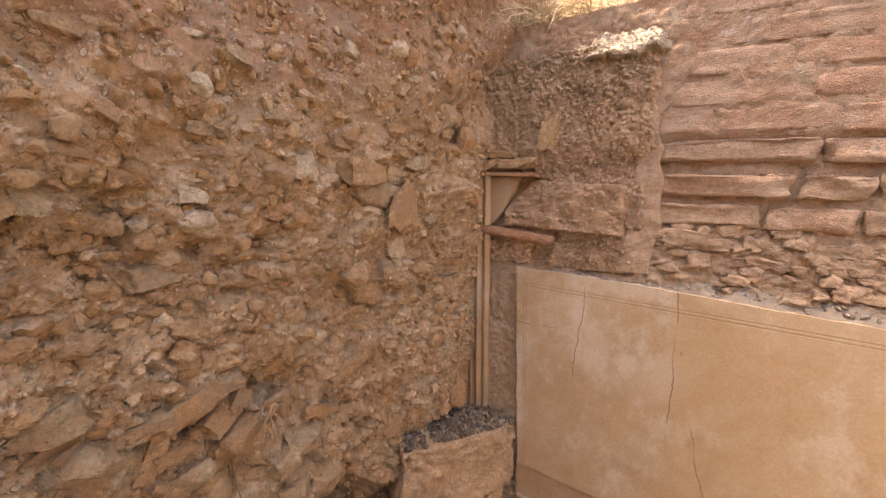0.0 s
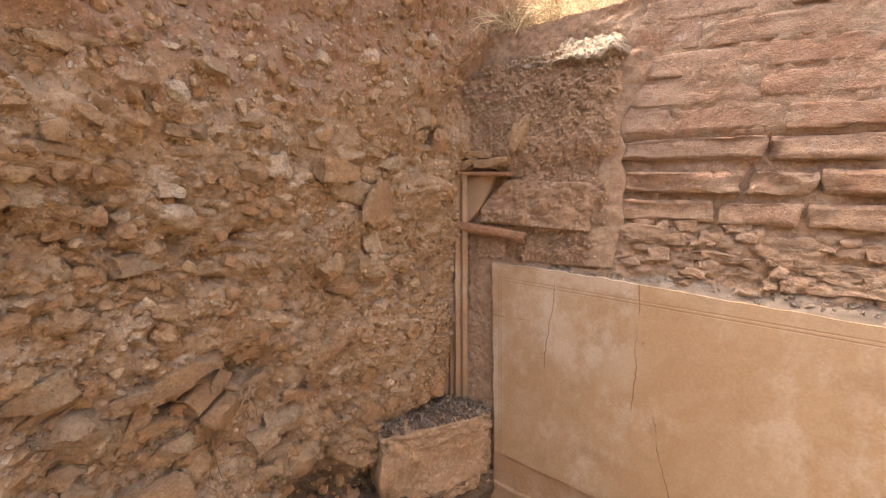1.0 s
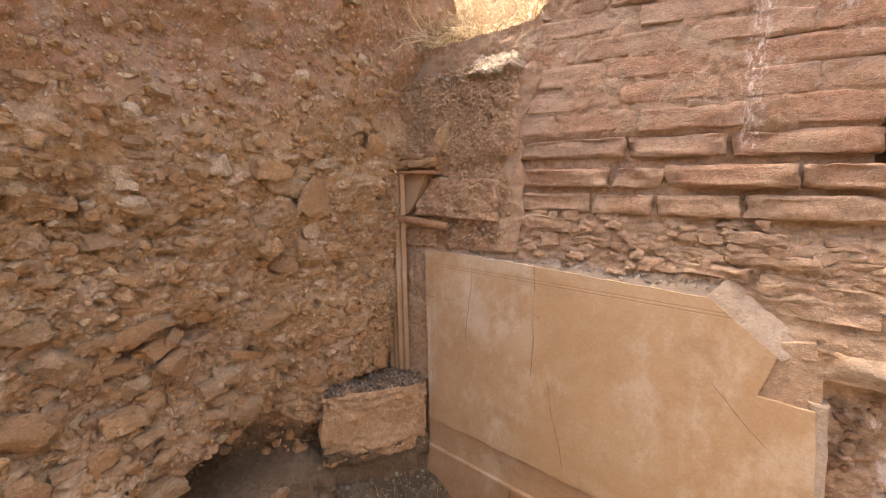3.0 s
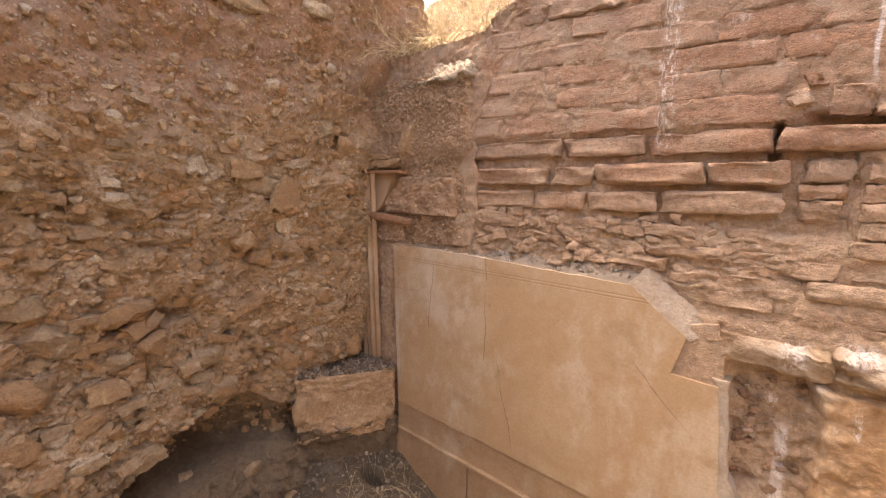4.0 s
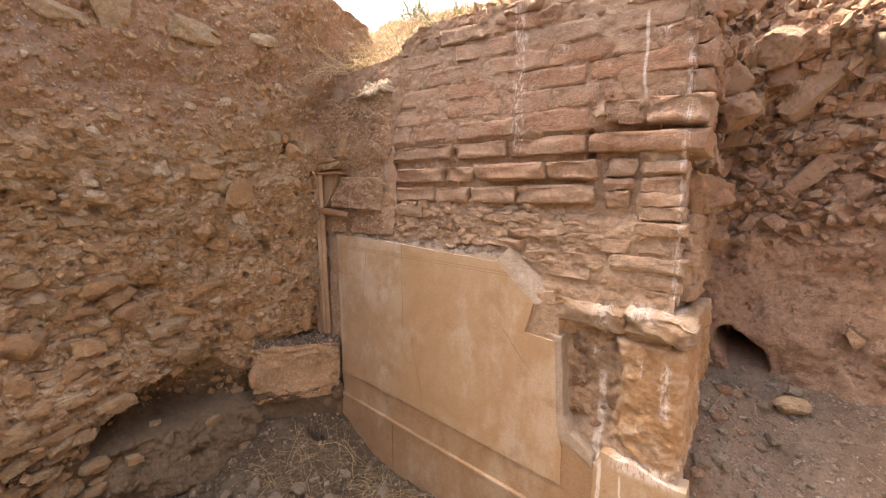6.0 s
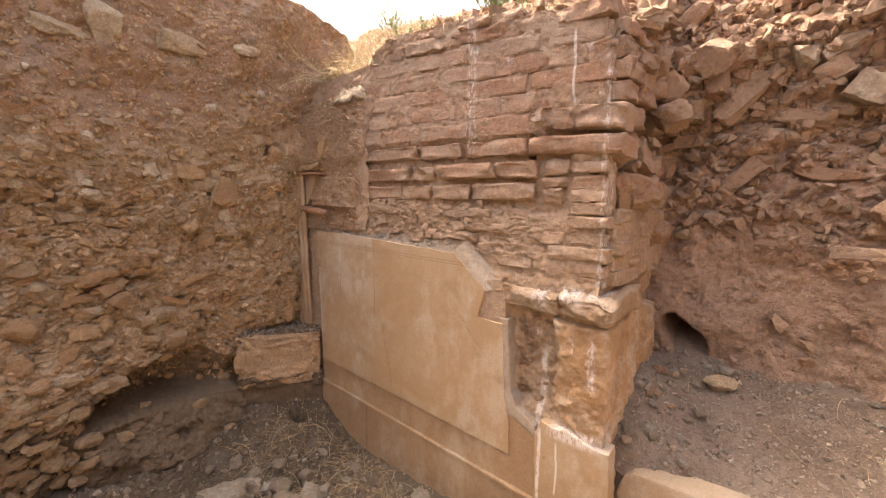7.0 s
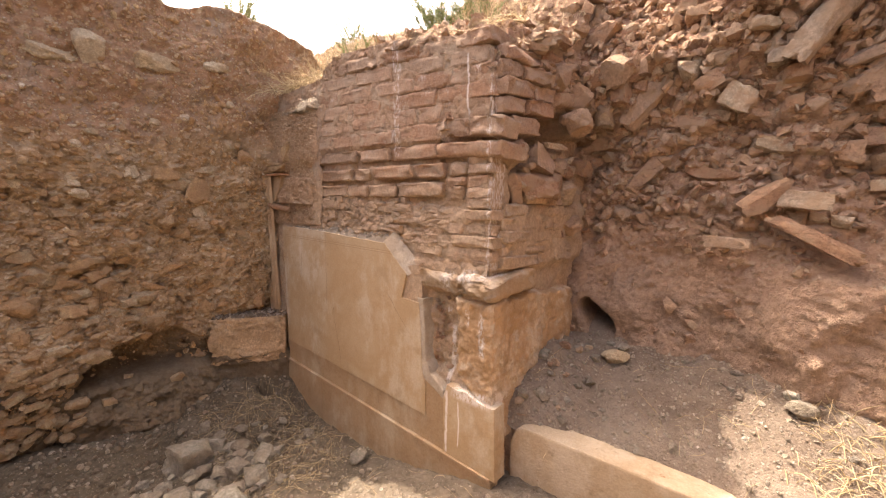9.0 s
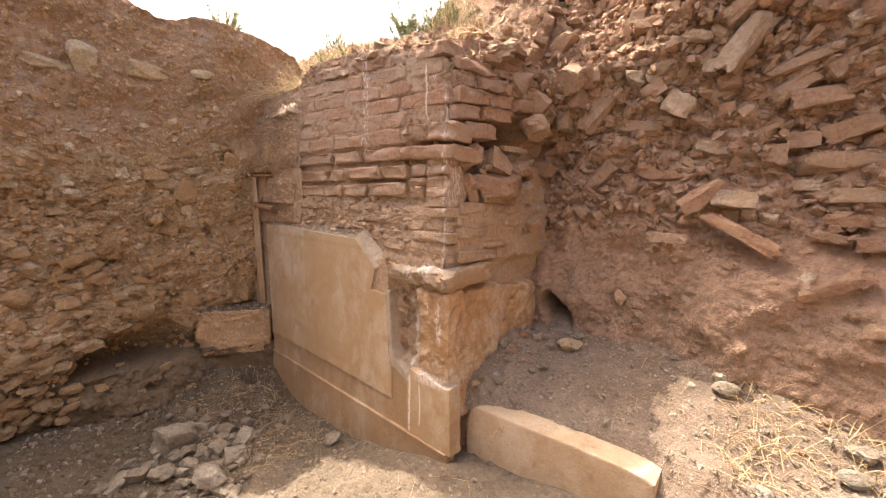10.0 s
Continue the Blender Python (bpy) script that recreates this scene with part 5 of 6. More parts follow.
section_stone(1.400, 2.578, 0.126, 0.060, "p", 0)
section_stone(1.472, 2.594, 0.101, 0.061, "p", 0)
section_stone(0.449, 0.787, 0.167, 0.128, "p", 0)
section_stone(0.379, 0.819, 0.163, 0.108, "t", 0)
section_stone(0.531, 0.696, 0.190, 0.075, "p", -15)
section_stone(0.365, 0.613, 0.217, 0.085, "t", 0)
section_stone(0.483, 0.559, 0.264, 0.074, "t", -20)
section_stone(0.393, 0.491, 0.222, 0.094, "t", -10)
section_stone(0.325, 0.343, 0.183, 0.071, "p", -20)
section_stone(0.614, 0.918, 0.196, 0.093, "t", 0)
section_stone(0.705, 0.607, 0.243, 0.088, "t", -10)
section_stone(0.580, 0.832, 0.174, 0.076, "g", 0)
section_stone(0.377, 0.976, 0.145, 0.108, "t", 0)
section_stone(0.798, 1.048, 0.248, 0.123, "t", -15)
section_stone(0.473, 1.146, 0.186, 0.111, "g", 0)
bank_stone(2.176, 2.659, 0.141, 0.120, "p", 0)
bank_stone(2.295, 2.654, 0.160, 0.125, "t", 0)
bank_stone(2.550, 2.618, 0.144, 0.090, "t", 0)
bank_stone(2.346, 2.531, 0.326, 0.090, "p", 0)
bank_stone(2.414, 2.639, 0.137, 0.084, "t", 0)
bank_stone(2.069, 2.647, 0.188, 0.121, "t", -50)
bank_stone(2.303, 2.198, 0.350, 0.143, "t", -52)
bank_stone(2.094, 2.176, 0.118, 0.182, "t", 0)
bank_stone(2.191, 2.265, 0.130, 0.146, "t", 0)
bank_stone(2.188, 2.396, 0.203, 0.216, "t", -30)
bank_stone(2.300, 2.393, 0.125, 0.106, "t", 0)
bank_stone(2.516, 2.330, 0.122, 0.147, "t", 20)
bank_stone(2.620, 2.241, 0.138, 0.111, "t", -30)
bank_stone(2.732, 2.166, 0.152, 0.139, "t", 30)
bank_stone(2.649, 2.348, 0.151, 0.102, "t", -20)
bank_stone(2.553, 2.069, 0.254, 0.094, "t", 15)
bank_stone(2.452, 2.002, 0.234, 0.104, "t", 8)
bank_stone(2.950, 1.912, 0.396, 0.108, "t", 8)
bank_stone(2.648, 1.793, 0.300, 0.113, "t", 25)
bank_stone(2.518, 1.729, 0.252, 0.174, "d", 20)
bank_stone(2.679, 1.869, 0.162, 0.072, "t", 10)
bank_stone(2.311, 1.791, 0.326, 0.110, "t", -45)
bank_stone(3.145, 1.859, 0.108, 0.136, "t", 0)
bank_stone(2.871, 1.652, 0.235, 0.121, "l", -30)
bank_stone(3.015, 1.641, 0.195, 0.098, "l", 8)
bank_stone(3.046, 1.476, 0.437, 0.081, "l", 31)
bank_stone(2.746, 1.438, 0.213, 0.070, "l", 2)
bank_stone(3.237, 1.247, 0.200, 0.075, "r", -30)
bank_stone(3.359, 1.255, 0.363, 0.077, "t", -32)
bank_stone(3.533, 1.120, 0.200, 0.075, "t", -5)
bank_stone(3.397, 1.812, 0.419, 0.124, "r", -4)
bank_stone(3.002, 2.384, 0.330, 0.142, "t", -58)
bank_stone(3.019, 2.554, 0.301, 0.078, "t", -35)
bank_stone(3.201, 2.272, 0.306, 0.080, "t", -18)
bank_stone(3.282, 2.110, 0.238, 0.105, "t", -5)
bank_stone(3.428, 2.162, 0.179, 0.074, "t", -15)
bank_stone(3.404, 1.962, 0.218, 0.112, "t", -20)
bank_stone(3.186, 2.166, 0.196, 0.103, "t", -35)
bank_stone(3.329, 2.227, 0.096, 0.112, "t", 0)
bank_stone(2.879, 2.322, 0.075, 0.131, "t", 10)
bank_stone(3.453, 2.390, 0.204, 0.096, "t", 0)
bank_stone(3.453, 1.654, 0.234, 0.082, "r", 0)
bank_stone(3.410, 1.546, 0.160, 0.069, "t", 0)
bank_stone(3.269, 1.710, 0.121, 0.060, "t", 0)
bank_stone(1.951, 1.879, 0.174, 0.116, "l", 20)
bank_stone(2.817, 2.463, 0.129, 0.090, "t", 0)
bank_stone(2.715, 2.461, 0.121, 0.081, "t", 0)
bank_stone(3.101, 1.993, 0.115, 0.085, "t", 0)
bank_stone(3.250, 1.921, 0.126, 0.098, "t", 0)
bank_stone(2.813, 2.076, 0.115, 0.081, "t", 0)
bank_stone(3.068, 2.160, 0.117, 0.085, "d", 0)
bank_stone(2.951, 2.237, 0.122, 0.100, "t", 0)
bank_stone(3.355, 1.463, 0.136, 0.082, "t", 0)
bank_stone(3.509, 1.445, 0.156, 0.087, "r", 0)
bank_stone(2.766, 1.961, 0.098, 0.076, "t", 0)
bank_stone(2.392, 1.882, 0.128, 0.107, "t", 0)
bank_stone(2.827, 1.817, 0.115, 0.069, "t", 0)
bank_stone(2.079, 2.018, 0.170, 0.100, "d", 0)
floor_stone(0.320, 1.023, 0.238, 0.205)
floor_stone(0.267, 1.155, 0.157, 0.104)
floor_stone(0.483, 1.027, 0.128, 0.110)
floor_stone(0.594, 1.177, 0.109, 0.120)
floor_stone(0.414, 1.269, 0.110, 0.146)
floor_stone(0.602, 1.322, 0.167, 0.125)
floor_stone(0.753, 1.217, 0.134, 0.147)
floor_stone(0.548, 1.099, 0.093, 0.087)
floor_stone(0.884, 1.047, 0.230, 0.162)
floor_stone(0.993, 1.065, 0.155, 0.102)
floor_stone(0.617, 0.870, 0.143, 0.129)
floor_stone(0.517, 0.783, 0.130, 0.086)
floor_stone(0.069, 1.164, 0.099, 0.073)
floor_stone(0.260, 1.334, 0.108, 0.091)
floor_stone(0.431, 1.407, 0.097, 0.098)
floor_stone(0.605, 1.634, 0.075, 0.082)
floor_stone(0.636, 1.535, 0.072, 0.053)
floor_stone(0.483, 0.692, 0.159, 0.087)
floor_stone(0.306, 0.902, 0.058, 0.063)
floor_stone(0.457, 0.850, 0.081, 0.097)
floor_stone(0.321, 0.775, 0.069, 0.053)
floor_stone(0.499, 0.627, 0.111, 0.068)
floor_stone(0.016, 1.047, 0.073, 0.053)
floor_stone(0.328, 1.585, 0.070, 0.058)

# the packed fill between the larger stones
for _ in range(205):
    y, z = pick.uniform(0.2, 1.72), pick.uniform(0.62, 2.9)
    low = z < 1.95
    w = pick.uniform(0.025, 0.075) if low else pick.uniform(0.012, 0.032)
    h = w * pick.uniform(0.45, 0.9)
    section_stone(y, z, w, h, pick.choice("tttoog" if low else "oopt"), pick.gauss(-12, 22) if z < 1.3 else pick.uniform(-30, 30), 0.8, 0.02)


def section_pebbles(count, small, large, seed):
    rng = np.random.default_rng(seed)
    y, z = rng.uniform(0.1, 1.75, count), rng.uniform(0.15, 2.95, count) ** 1.0
    keep = bench_mask(y, z) < 0.2
    y, z, count = y[keep], z[keep], int(keep.sum())
    x = section_face(y, z)
    size = small + (large - small) * rng.random(count) ** 3
    return [((x[i] + 0.15 * size[i], y[i], z[i]), size[i] * rng.uniform(0.6, 1.3, 3), rng.uniform(0, 6, 3)) for i in range(count)]


joined_stones("pebbles", PEBBLES, section_pebbles(4200, 0.006, 0.026, 1), M_PEBBLE, section)

joined_stones("pebbles", PEBBLES, section_pebbles(900, 0.016, 0.048, 9), M_PEBBLE, section)

for _ in range(330):
    x, z = pick.uniform(1.95, 3.75), pick.uniform(1.45, 3.25)
    w = pick.uniform(0.035, 0.10)
    bank_stone(x, min(z, float(bank_top(x)) - 0.06), w, w * pick.uniform(0.4, 0.9), "t", pick.uniform(-55, 40))


def bank_pebbles(count, seed):
    rng = np.random.default_rng(seed)
    x, z = rng.uniform(1.93, 3.9, count), 0.75 + 2.55 * rng.random(count) ** 0.7
    keep = rng.random(count) < 0.12 + 0.88 * sstep(1.25, 1.6, z + 0.12 * np.sin(5 * x))
    x, z, count = x[keep], z[keep], int(keep.sum())
    y = bank_face(x, z)
    size = 0.010 + 0.065 * rng.random(count) ** 2.6
    return [((x[i], y[i] - 0.15 * size[i], z[i]), size[i] * rng.uniform(0.6, 1.3, 3), rng.uniform(0, 6, 3)) for i in range(count)]


joined_stones("rubble", SHARDS, bank_pebbles(6500, 2), M_RUBBLE_SMALL, bank)


def ground_grit(count, seed, x0, x1, y0, y1, height, small, large):
    rng = np.random.default_rng(seed)
    x, y = rng.uniform(x0, x1, count), rng.uniform(y0, y1, count)
    z = height(x, y)
    size = small + (large - small) * rng.random(count) ** 4
    return [((x[i], y[i], z[i] + 0.10 * size[i]), size[i] * rng.uniform(0.6, 1.3, 3), rng.uniform(0, 6, 3)) for i in range(count)]


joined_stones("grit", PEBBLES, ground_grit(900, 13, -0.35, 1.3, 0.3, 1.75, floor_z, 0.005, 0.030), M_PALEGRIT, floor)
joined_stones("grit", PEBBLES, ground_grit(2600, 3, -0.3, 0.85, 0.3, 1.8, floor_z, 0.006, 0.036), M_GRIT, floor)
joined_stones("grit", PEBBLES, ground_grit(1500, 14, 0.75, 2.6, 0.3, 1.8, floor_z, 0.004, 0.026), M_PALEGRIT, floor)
joined_stones("grit", SHARDS, ground_grit(2600, 4, 1.93, 3.8, 1.98, 2.85, bench_z, 0.004, 0.030), M_PALEGRIT, bench)

# stacked slabs in the collapsed foot of the section
for _ in range(58):
    y, z = pick.uniform(0.2, 0.95), pick.uniform(0.52, 1.25)
    w = pick.uniform(0.05, 0.11)
    section_stone(y, z, w, w * pick.uniform(0.35, 0.7), pick.choice("ttggg"), pick.gauss(-14, 18), 1.2, 0.03)
for _ in range(60):
    y = pick.uniform(0.15, 0.62)
    z, w = pick.uniform(0.12, 0.34 + 0.4 * y), pick.uniform(0.04, 0.10)
    section_stone(y, z, w, w * pick.uniform(0.4, 0.8), pick.choice("ttggg"), pick.gauss(-18, 16), 1.2, 0.06)


for y, z, w in ((0.74, 0.30, 0.07), (0.95, 0.22, 0.05), (1.12, 0.33, 0.09), (1.25, 0.16, 0.06), (0.86, 0.39, 0.05), (1.05, 0.44, 0.06), (1.30, 0.42, 0.07), (1.22, 0.50, 0.05)):
    section_stone(y, z, w, 0.6 * w, "g", pick.uniform(-20, 20), 0.9, 0.05)


# ---- broken end of the wall: fallen stones against it ----
def end_stone(y, z, w, h, out=0.02, turn=0.0, round_one=False):
    d = min(w, h) * pick.uniform(1.0, 1.4)
    kind = RED_CHUNKS if w > 1.5 * h and not round_one else RED_ROCKS
    return stone(kind, pick.randrange(99), (CORNER_X + out - 0.25 * d, y, z), (d, w, h), (radians(turn), pick.uniform(-0.2, 0.2), pick.uniform(-0.2, 0.2)), wall)


stone(RED_ROCKS, 3, (CORNER_X - 0.02, 2.38, 1.732), (0.22, 0.50, 0.165), (0.05, 0.1, 0.1), wall)
end_stone(2.02, 1.83, 0.13, 0.09, -0.02, 10)
end_stone(2.31, 1.86, 0.20, 0.12, 0.0, -12)
end_stone(2.55, 1.84, 0.16, 0.11, 0.0, 15)
end_stone(2.07, 1.68, 0.07, 0.17, 0.0, 25)
end_stone(2.45, 1.955, 0.30, 0.03, 0.03, 6)
end_stone(2.62, 2.10, 0.14, 0.15, 0.10, 20)
end_stone(2.72, 2.28, 0.20, 0.16, 0.08, -40)
end_stone(2.50, 2.36, 0.22, 0.14, 0.02, 10)
end_stone(2.64, 1.70, 0.18, 0.12, 0.04)
end_stone(2.74, 1.50, 0.16, 0.12, 0.03)
for _ in range(26):
    end_stone(pick.uniform(2.05, 2.8), pick.uniform(1.25, 1.95), pick.uniform(0.04, 0.10), pick.uniform(0.03, 0.07), pick.uniform(-0.03, 0.02), pick.uniform(-30, 30))

# two lime-splashed slabs over the bare panel, one lapping round the corner
slab = part("slab", brick_mesh(0.31, 0.092, 0.20, 701, 0.012, 18, 0.014), M_SLAB, wall, "orange slab splashed with white lime")
slab.matrix_basis = Matrix.LocRotScale((1.578, WALL_Y + 0.086, 1.220), Euler((0.10, 0.05, 0.02)), None)
slab = part("slab", brick_mesh(0.235, 0.098, 0.36, 702, 0.014, 18, 0.018), M_SLAB, wall, "orange slab splashed with white lime")
slab.matrix_basis = Matrix.LocRotScale((1.852, WALL_Y + 0.140, 1.226), Euler((0.09, 0.10, -0.05)), None)
# ragged fill of the wall's lower bed
for _ in range(70):
    x = pick.uniform(0.46, 1.62)
    h = pick.uniform(0.018, 0.045)
    w = h * pick.uniform(1.0, 2.2)
    z = line_z(1.47, 1.35, x) + (line_z(1.67, 1.64, x) - line_z(1.47, 1.35, x)) * pick.random()
    y = WALL_Y + float(set_back(x)) + 0.032 + pick.uniform(-0.008, 0.012)
    stone(BRICK_CHUNKS, pick.randrange(99), (x, y, z), (w, 0.06, h), (pick.uniform(-0.15, 0.15), pick.gauss(0.03, 0.12), pick.uniform(-0.2, 0.2)), wall)
for _ in range(40):
    x, z, w = pick.uniform(1.53, 1.70), pick.uniform(0.72, 1.15), pick.uniform(0.014, 0.034)
    stone(RED_ROCKS, pick.randrange(99), (x, WALL_Y + 0.062 + pick.uniform(-0.008, 0.012), z), (w, w, w * pick.uniform(0.6, 1.0)), (pick.uniform(-0.5, 0.5), pick.uniform(-0.5, 0.5), 0), wall)
# crumbled bits on the tile in the corner
for x, z, w, h in ((-0.20, 1.905, 0.11, 0.06), (-0.07, 1.905, 0.15, 0.05), (-0.14, 1.945, 0.12, 0.03), (0.06, 2.02, 0.07, 0.14)):
    stone(SETS["chunk", "t"], int(w * 900), (x, WALL_Y - 0.03, z), (w, 0.07, h), (0, 0.05, 0.1), wall)

# dark grit on top of the block
def block_grit(count):
    rng = np.random.default_rng(8)
    a, b = np.array([-0.30, 1.325]), np.array([0.0, 1.79])
    away = np.array([-(b - a)[1], (b - a)[0]]) / np.linalg.norm(b - a)
    items = []
    for _ in range(count):
        p = a + (b - a) * rng.uniform(0.02, 0.98) + away * rng.uniform(0.015, 0.40)
        size = 0.006 + 0.022 * rng.random() ** 3
        items.append(((p[0], p[1], 0.727 + 0.2 * size), size * rng.uniform(0.6, 1.3, 3), rng.uniform(0, 6, 3)))
    return items


M_DARKGRIT = stone_mat("dark_grit", [(0.16, 0.12, 0.085), (0.21, 0.16, 0.115), (0.26, 0.205, 0.155), (0.42, 0.36, 0.29)], (0.20, 0.15, 0.105), 0.5, island=True)
tagged(joined_stones("grit", PEBBLES, block_grit(1500), M_DARKGRIT), "dark gravel and dust lying on the stone block", "gravel")


# ---- dry grass, straw, roots and weeds ----
def blade(rng, base, length, lean, droop, n=5):
    a = rng.uniform(0, 6.283)
    way = np.array([math.cos(a) * lean, math.sin(a) * lean, 1.0])
    way /= np.linalg.norm(way)
    side = rng.normal(size=3) * 0.25
    pts = []
    for i in range(n):
        t = i / (n - 1)
        pts.append(np.array(base) + way * length * t + side * length * t * t * 0.6 - np.array([0, 0, droop * length * t * t]))
    return pts


def tufts(seed, count, x0, x1, y0, y1, height, length, lean=0.9, droop=0.7, blades=14, spread=0.05):
    rng = np.random.default_rng(seed)
    items = []
    for _ in range(count):
        x, y = rng.uniform(x0, x1), rng.uniform(y0, y1)
        for _ in range(blades):
            px, py = x + rng.normal() * spread, y + rng.normal() * spread
            items.append((blade(rng, (px, py, float(height(np.array(px), np.array(py))) - 0.005), length * rng.uniform(0.4, 1.2), lean * rng.uniform(0.3, 1.6), droop * rng.uniform(0.2, 1.3)), rng.uniform(0.0014, 0.0028)))
    return items


def flat_straw(seed, count, x0, x1, y0, y1, height, length):
    rng = np.random.default_rng(seed)
    items = []
    for _ in range(count):
        x, y, a = rng.uniform(x0, x1), rng.uniform(y0, y1), rng.uniform(0, 6.283)
        l, bend = length * rng.uniform(0.3, 1.2), rng.normal() * 0.5
        pts = []
        for i in range(5):
            t = i / 4 - 0.5
            px, py = x + math.cos(a + bend * t) * l * t, y + math.sin(a + bend * t) * l * t
            pts.append(np.array([px, py, float(height(np.array(px), np.array(py))) + 0.006 + 0.02 * rng.random() * (1 - 4 * t * t)]))
        items.append((pts, rng.uniform(0.0006, 0.0015)))
    return items


stalks("dry_grass", tufts(21, 40, -0.42, 0.50, 1.90, 2.06, crest_z, 0.20, 1.0, 0.8, 11, 0.05), M_STRAW, None, "stuff", "tangled yellow dry grass on the wall top", "grass")
stalks("dry_grass", tufts(30, 130, -0.65, 0.35, 2.0, 2.9, crest_z, 0.16, 0.9, 0.5, 10, 0.06), M_STRAW, None, "stuff", "dry yellow grass on the slope behind the wall", "grass")
stalks("dry_grass", tufts(29, 90, -0.1, 0.9, 1.95, 2.5, crest_z, 0.13, 1.0, 0.6, 12, 0.05), M_STRAW, None, "stuff", "low sunlit dry grass behind the wall top", "grass")
stalks("dry_grass", tufts(27, 10, -0.40, 0.05, 1.83, 1.92, crest_z, 0.26, 1.6, 1.3, 3, 0.05), M_STRAW, None, "stuff", "long dry stalks drooping over the wall edge", "grass")
stalks("dry_grass", tufts(28, 34, 0.95, 1.45, 2.45, 2.75, crest_z, 0.30, 0.5, 0.2, 9, 0.04), M_STRAW, None, "stuff", "upright yellow grass behind the wall top", "grass")
stalks("dry_grass", tufts(22, 40, 0.3, 1.9, 1.98, 2.6, crest_z, 0.10, blades=8) + flat_straw(34, 260, 1.2, 1.92, 1.92, 2.9, lambda x, y: crest_z(x, y) + 0.015, 0.20), M_STRAW, None, "stuff", "sparse yellow dry grass on the wall top", "grass")
stalks("dry_grass", tufts(26, 26, 0.45, 1.9, 1.86, 1.96, crest_z, 0.08, 1.5, 1.1, 6), M_STRAW, None, "stuff", "dry grass hanging over the wall edge", "grass")
stalks("straw", flat_straw(23, 420, -0.05, 1.0, 1.15, 1.76, floor_z, 0.22) + flat_straw(24, 90, 0.9, 2.4, 0.9, 1.8, floor_z, 0.16), M_STRAW, None, "stuff", "scattered dry straw on the trench floor", "straw")
stalks("straw", flat_straw(25, 45, 1.98, 3.2, 2.0, 2.7, bench_z, 0.18), M_STRAW, None, "stuff", "dry straw lying on the gravel shelf", "straw")


def hanging(seed, spots):
    rng = np.random.default_rng(seed)
    items = []
    for y, z, l in spots:
        for _ in range(3):
            p = np.array([float(section_face(np.array(y), np.array(z))) + 0.02, y + rng.normal() * 0.015, z])
            pts = []
            for i in range(9):
                pts.append(p.copy())
                p = p + np.array([rng.normal() * 0.008 + 0.003, rng.normal() * 0.014, -l / 8 * rng.uniform(0.6, 1.3)])
            items.append((pts, rng.uniform(0.0014, 0.003)))
    return items


stalks("roots", hanging(31, [(0.80, 1.15, 0.22), (0.86, 1.12, 0.16), (0.74, 1.0, 0.30), (1.05, 0.95, 0.25), (1.2, 1.25, 0.12), (1.62, 1.93, 0.10), (1.75, 1.2, 0.35), (0.68, 0.9, 0.2)]), M_ROOT, section)


def rootlets(seed, count):
    """Fine dry roots dangling in the gap beside the painted panel."""
    rng = np.random.default_rng(seed)
    items = []
    for _ in range(count):
        p = np.array([-0.075 + rng.normal() * 0.02, F - 0.012 - 0.01 * rng.random(), rng.uniform(0.75, 1.32)])
        pts = []
        for _ in range(10):
            pts.append(p.copy())
            p = p + np.array([rng.normal() * 0.009 + 0.002, rng.normal() * 0.003, -rng.uniform(0.012, 0.034)])
        items.append((pts, rng.uniform(0.0009, 0.0019)))
    return items


stalks("roots", rootlets(36, 14), M_ROOT, wall)


def weed(x, y, z, size, seed, count=30):
    """A wiry green weed: stems with small leaves."""
    rng = np.random.default_rng(seed)
    root = new("weed")
    stems, leaves = [], []
    for _ in range(count):
        pts = blade(rng, (rng.normal() * 0.03, rng.normal() * 0.03, 0), size * rng.uniform(0.4, 1.0), 0.45, 0.1, 6)
        stems.append((pts, 0.0022))
        for k in range(22):
            at = rng.uniform(0.8, len(pts) - 1.001)
            p = pts[int(at)] + (pts[int(at) + 1] - pts[int(at)]) * (at % 1)
            for _ in range(3):
                d = rng.normal(size=3)
                d /= np.linalg.norm(d)
                leaves.append(([p, p + d * size * 0.025, p + d * size * rng.uniform(0.035, 0.06)], 0.0028 * size / 0.3))
    a = stalks("stem", stems, M_LEAF, root)
    b = stalks("leaves", leaves, M_LEAF, root)
    root.location = (x, y, z)
    return tagged(root, "small wiry green weed growing at the trench edge", "weed", "weeds on the edge")


weed(1.15, 2.55, float(crest_z(np.array(1.15), np.array(2.55))), 0.40, 1)
weed(1.30, 2.60, float(crest_z(np.array(1.30), np.array(2.60))), 0.36, 2)
weed(0.62, 2.0, float(crest_z(np.array(0.62), np.array(2.0))), 0.22, 3, 7)
weed(0.80, 2.05, float(crest_z(np.array(0.80), np.array(2.05))), 0.20, 5, 6)
weed(-0.40, 1.68, 2.97, 0.36, 4)
weed(0.02, 2.45, float(crest_z(np.array(0.02), np.array(2.45))), 0.30, 7, 14)
weed(1.05, 2.40, float(crest_z(np.array(1.05), np.array(2.40))), 0.36, 6)

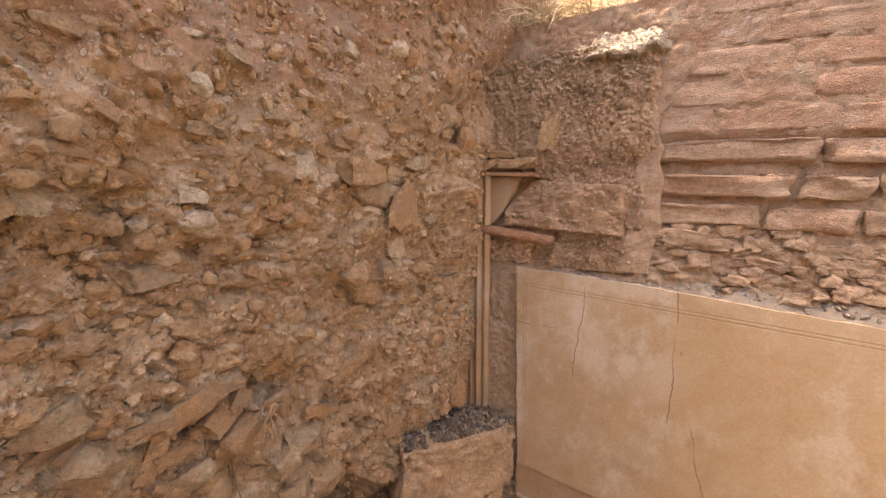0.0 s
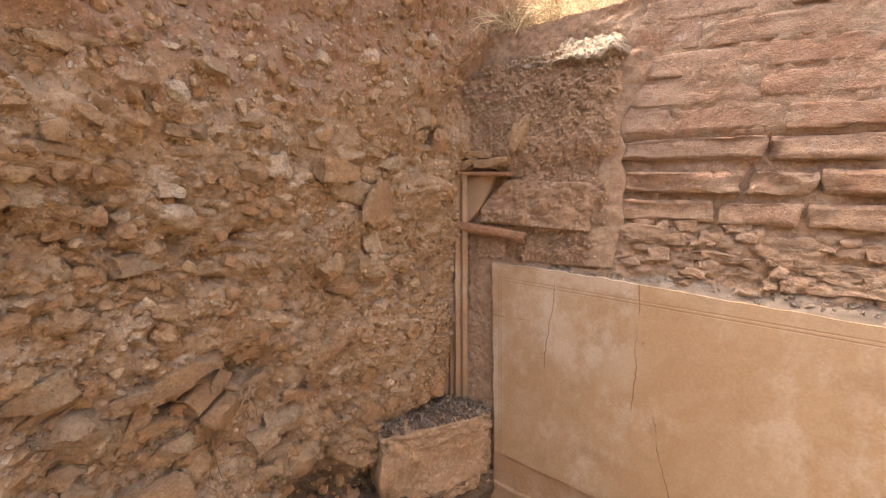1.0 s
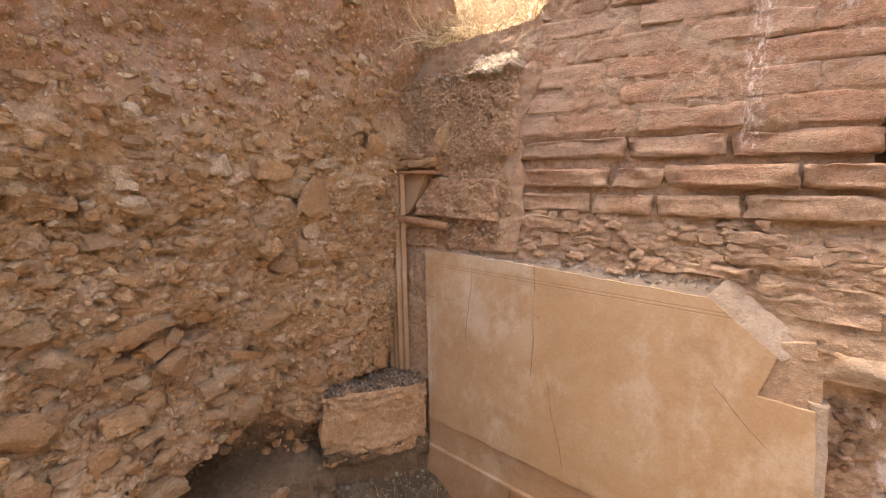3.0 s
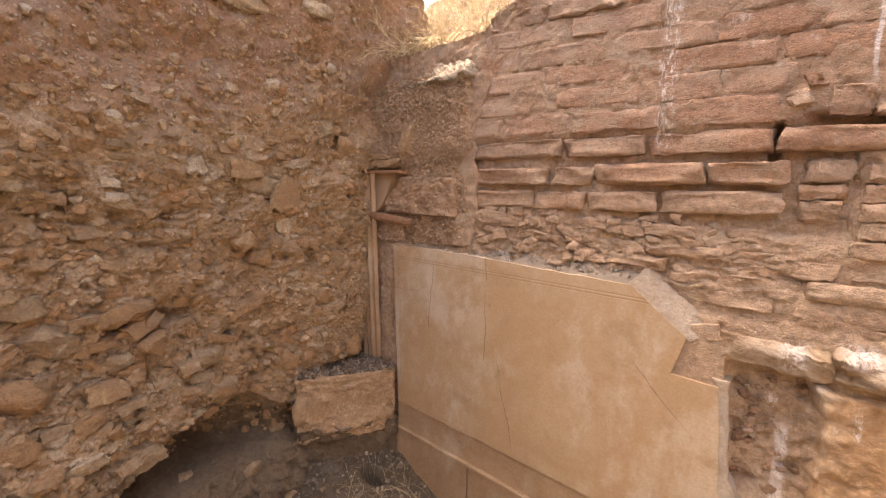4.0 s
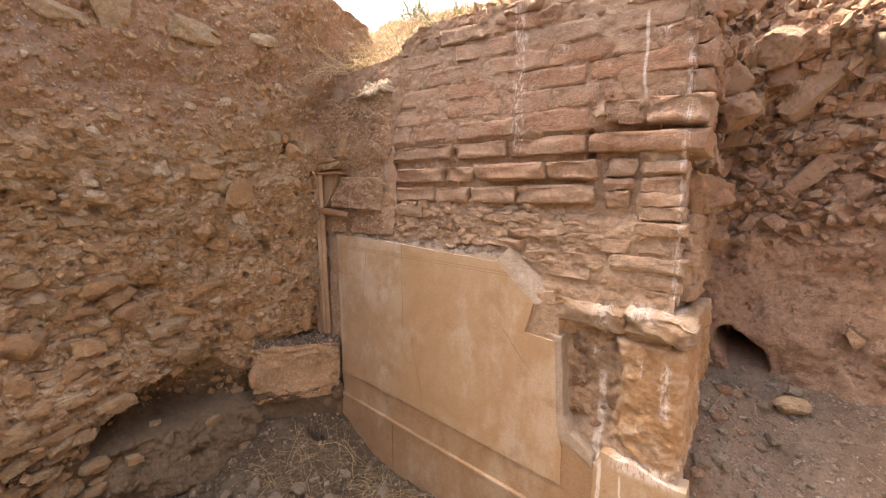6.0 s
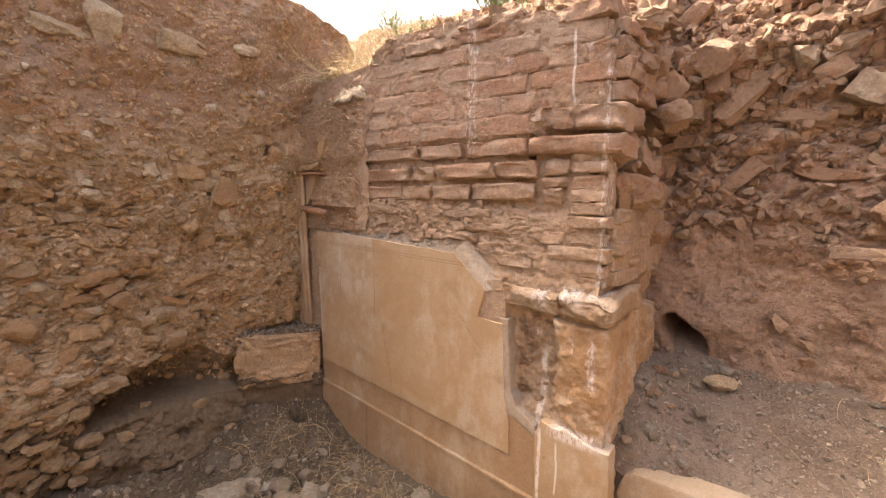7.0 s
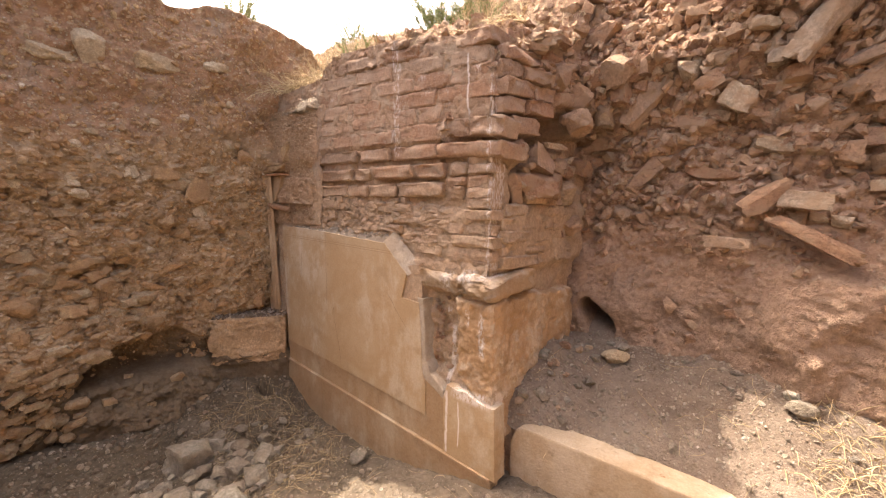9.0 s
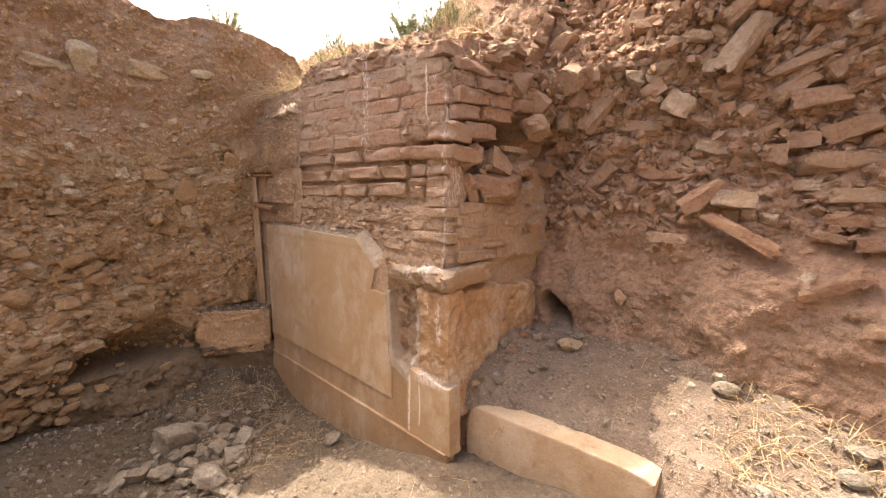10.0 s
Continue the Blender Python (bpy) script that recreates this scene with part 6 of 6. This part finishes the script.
def dead_plant(x, y, z, size, seed):
    """A withered plant: stiff pale stems that sprawl over an edge, with finer twigs."""
    rng = np.random.default_rng(seed)
    root = new("dead_plant")
    stems, twigs = [], []
    for _ in range(15):
        way = np.array([rng.normal() * 0.8 - 0.35, -abs(rng.normal()) * 0.8 - 0.1, rng.uniform(-0.15, 0.7)])
        way /= np.linalg.norm(way)
        length = size * rng.uniform(0.5, 1.15)
        pts = [way * length * t - np.array([0, 0, 0.30 * length * t * t]) + rng.normal(size=3) * 0.006 for t in np.linspace(0, 1, 7)]
        stems.append((pts, rng.uniform(0.0022, 0.0045)))
        for k in (3, 4, 5, 6):
            for _ in range(2):
                d = way * 0.6 + rng.normal(size=3) * 0.6
                twigs.append(([pts[k], pts[k] + d * size * 0.09, pts[k] + d * size * 0.17 - np.array([0, 0, 0.01])], 0.0016))
    stalks("stem", stems, M_STRAW, root)
    stalks("twig", twigs, M_STRAW, root)
    root.location = (x, y, z)
    return tagged(root, "withered pale dry plant sprawling over the wall top", "dead plant", "dead plants")


dead_plant(-0.02, 1.93, float(crest_z(np.array(-0.02), np.array(1.93))) + 0.01, 0.34, 1)
dead_plant(-0.20, 1.98, float(crest_z(np.array(-0.20), np.array(1.98))) + 0.03, 0.36, 2)
dead_plant(0.14, 2.02, float(crest_z(np.array(0.14), np.array(2.02))) + 0.02, 0.26, 3)
dead_plant(1.80, 2.30, float(crest_z(np.array(1.80), np.array(2.30))) + 0.04, 0.26, 4)

# loose pieces on the gravel shelf and along the top of the broken end
def lying(name, x, y, z, w, meshes, label, category, group):
    h = w * pick.uniform(0.5, 0.8)
    ob = stone(meshes, pick.randrange(99), (x, y, z + 0.28 * h), (w, w * pick.uniform(0.6, 0.9), h), (pick.uniform(-0.2, 0.2), pick.uniform(-0.2, 0.2), pick.uniform(0, 6)), name=name)
    return tagged(ob, label, category, group)


for _ in range(34):
    x, y = 1.96 + 0.9 * pick.random() ** 1.6, pick.uniform(2.0, 2.75)
    lying("rock", x, y, float(bench_z(np.array(x), np.array(y))), 0.02 + 0.05 * pick.random() ** 2, GREY_ROCKS, "small rubble stone lying on the gravel shelf", "stone", "stones on the gravel shelf")
lying("rock", 2.28, 2.60, float(bench_z(np.array(2.28), np.array(2.60))), 0.13, SETS["rock", "p"], "pale pinkish stone standing on the gravel shelf", "stone", "stones on the gravel shelf")
for _ in range(60):
    x, y = pick.uniform(1.25, 1.93), pick.uniform(1.88, 2.75)
    w = pick.uniform(0.04, 0.13)
    stone(RED_CHUNKS if pick.random() < 0.6 else RED_ROCKS, pick.randrange(99), (x, y, float(crest_z(np.array(min(x, 1.9)), np.array(y))) + 0.1 * w), (w, w * 0.7, w * pick.uniform(0.35, 0.6)), (pick.uniform(-0.4, 0.4), pick.uniform(-0.4, 0.4), pick.uniform(0, 6)), wall)

for _ in range(44):
    x, y = pick.uniform(1.72, 1.96), pick.uniform(2.15, 3.05)
    w = pick.uniform(0.04, 0.12)
    stone(RED_CHUNKS if pick.random() < 0.5 else RED_ROCKS, pick.randrange(99), (x, y, float(crest_z(np.array(min(x, 1.9)), np.array(y))) - 0.02 - max(0, x - 1.9) * 0.5), (w, w * 0.8, w * pick.uniform(0.3, 0.55)), (pick.uniform(-0.25, 0.25), pick.uniform(-0.25, 0.25), pick.uniform(0, 6)), wall)

joined_stones("rubble", SHARDS, ground_grit(1500, 15, 0.8, 1.93, 1.92, 3.4, crest_z, 0.012, 0.09), M_RUBBLE_SMALL, wall)

# sunlit litter farther along the shelf
for _ in range(46):
    x, y = pick.uniform(3.0, 4.6), pick.uniform(2.15, 2.7)
    lying("rock", x, y, float(bench_z(np.array(x), np.array(y))), 0.03 + 0.09 * pick.random() ** 2, GREY_ROCKS if pick.random() < 0.7 else RED_ROCKS, "rubble stone lying in the sun on the gravel shelf", "stone", "stones on the gravel shelf")
stalks("dry_grass", tufts(35, 60, 3.1, 4.4, 2.1, 2.7, bench_z, 0.16, 1.2, 0.7, 10, 0.06), M_STRAW, None, "stuff", "trampled pale straw on the gravel shelf", "grass")

# smaller stones round the heap on the floor
for _ in range(36):
    x, y = pick.gauss(0.55, 0.28), pick.gauss(1.12, 0.22)
    floor_stone(x, min(y, 1.65), pick.uniform(0.025, 0.07), pick.uniform(0.025, 0.06))
for _ in range(22):
    floor_stone(pick.gauss(0.58, 0.20), min(pick.gauss(1.10, 0.16), 1.6), pick.uniform(0.05, 0.12), pick.uniform(0.05, 0.10))
floor_stone(1.08, 1.705, 0.13, 0.10)

# rubble at the foot of the orange panel
for _ in range(26):
    x, y = 1.95 + 0.22 * pick.random() ** 1.5, pick.uniform(2.0, 2.7)
    lying("rock", x, y, float(bench_z(np.array(x), np.array(y))), 0.02 + 0.05 * pick.random() ** 2, GREY_ROCKS if pick.random() < 0.6 else RED_ROCKS, "small rubble stone lying on the gravel shelf", "stone", "stones on the gravel shelf")
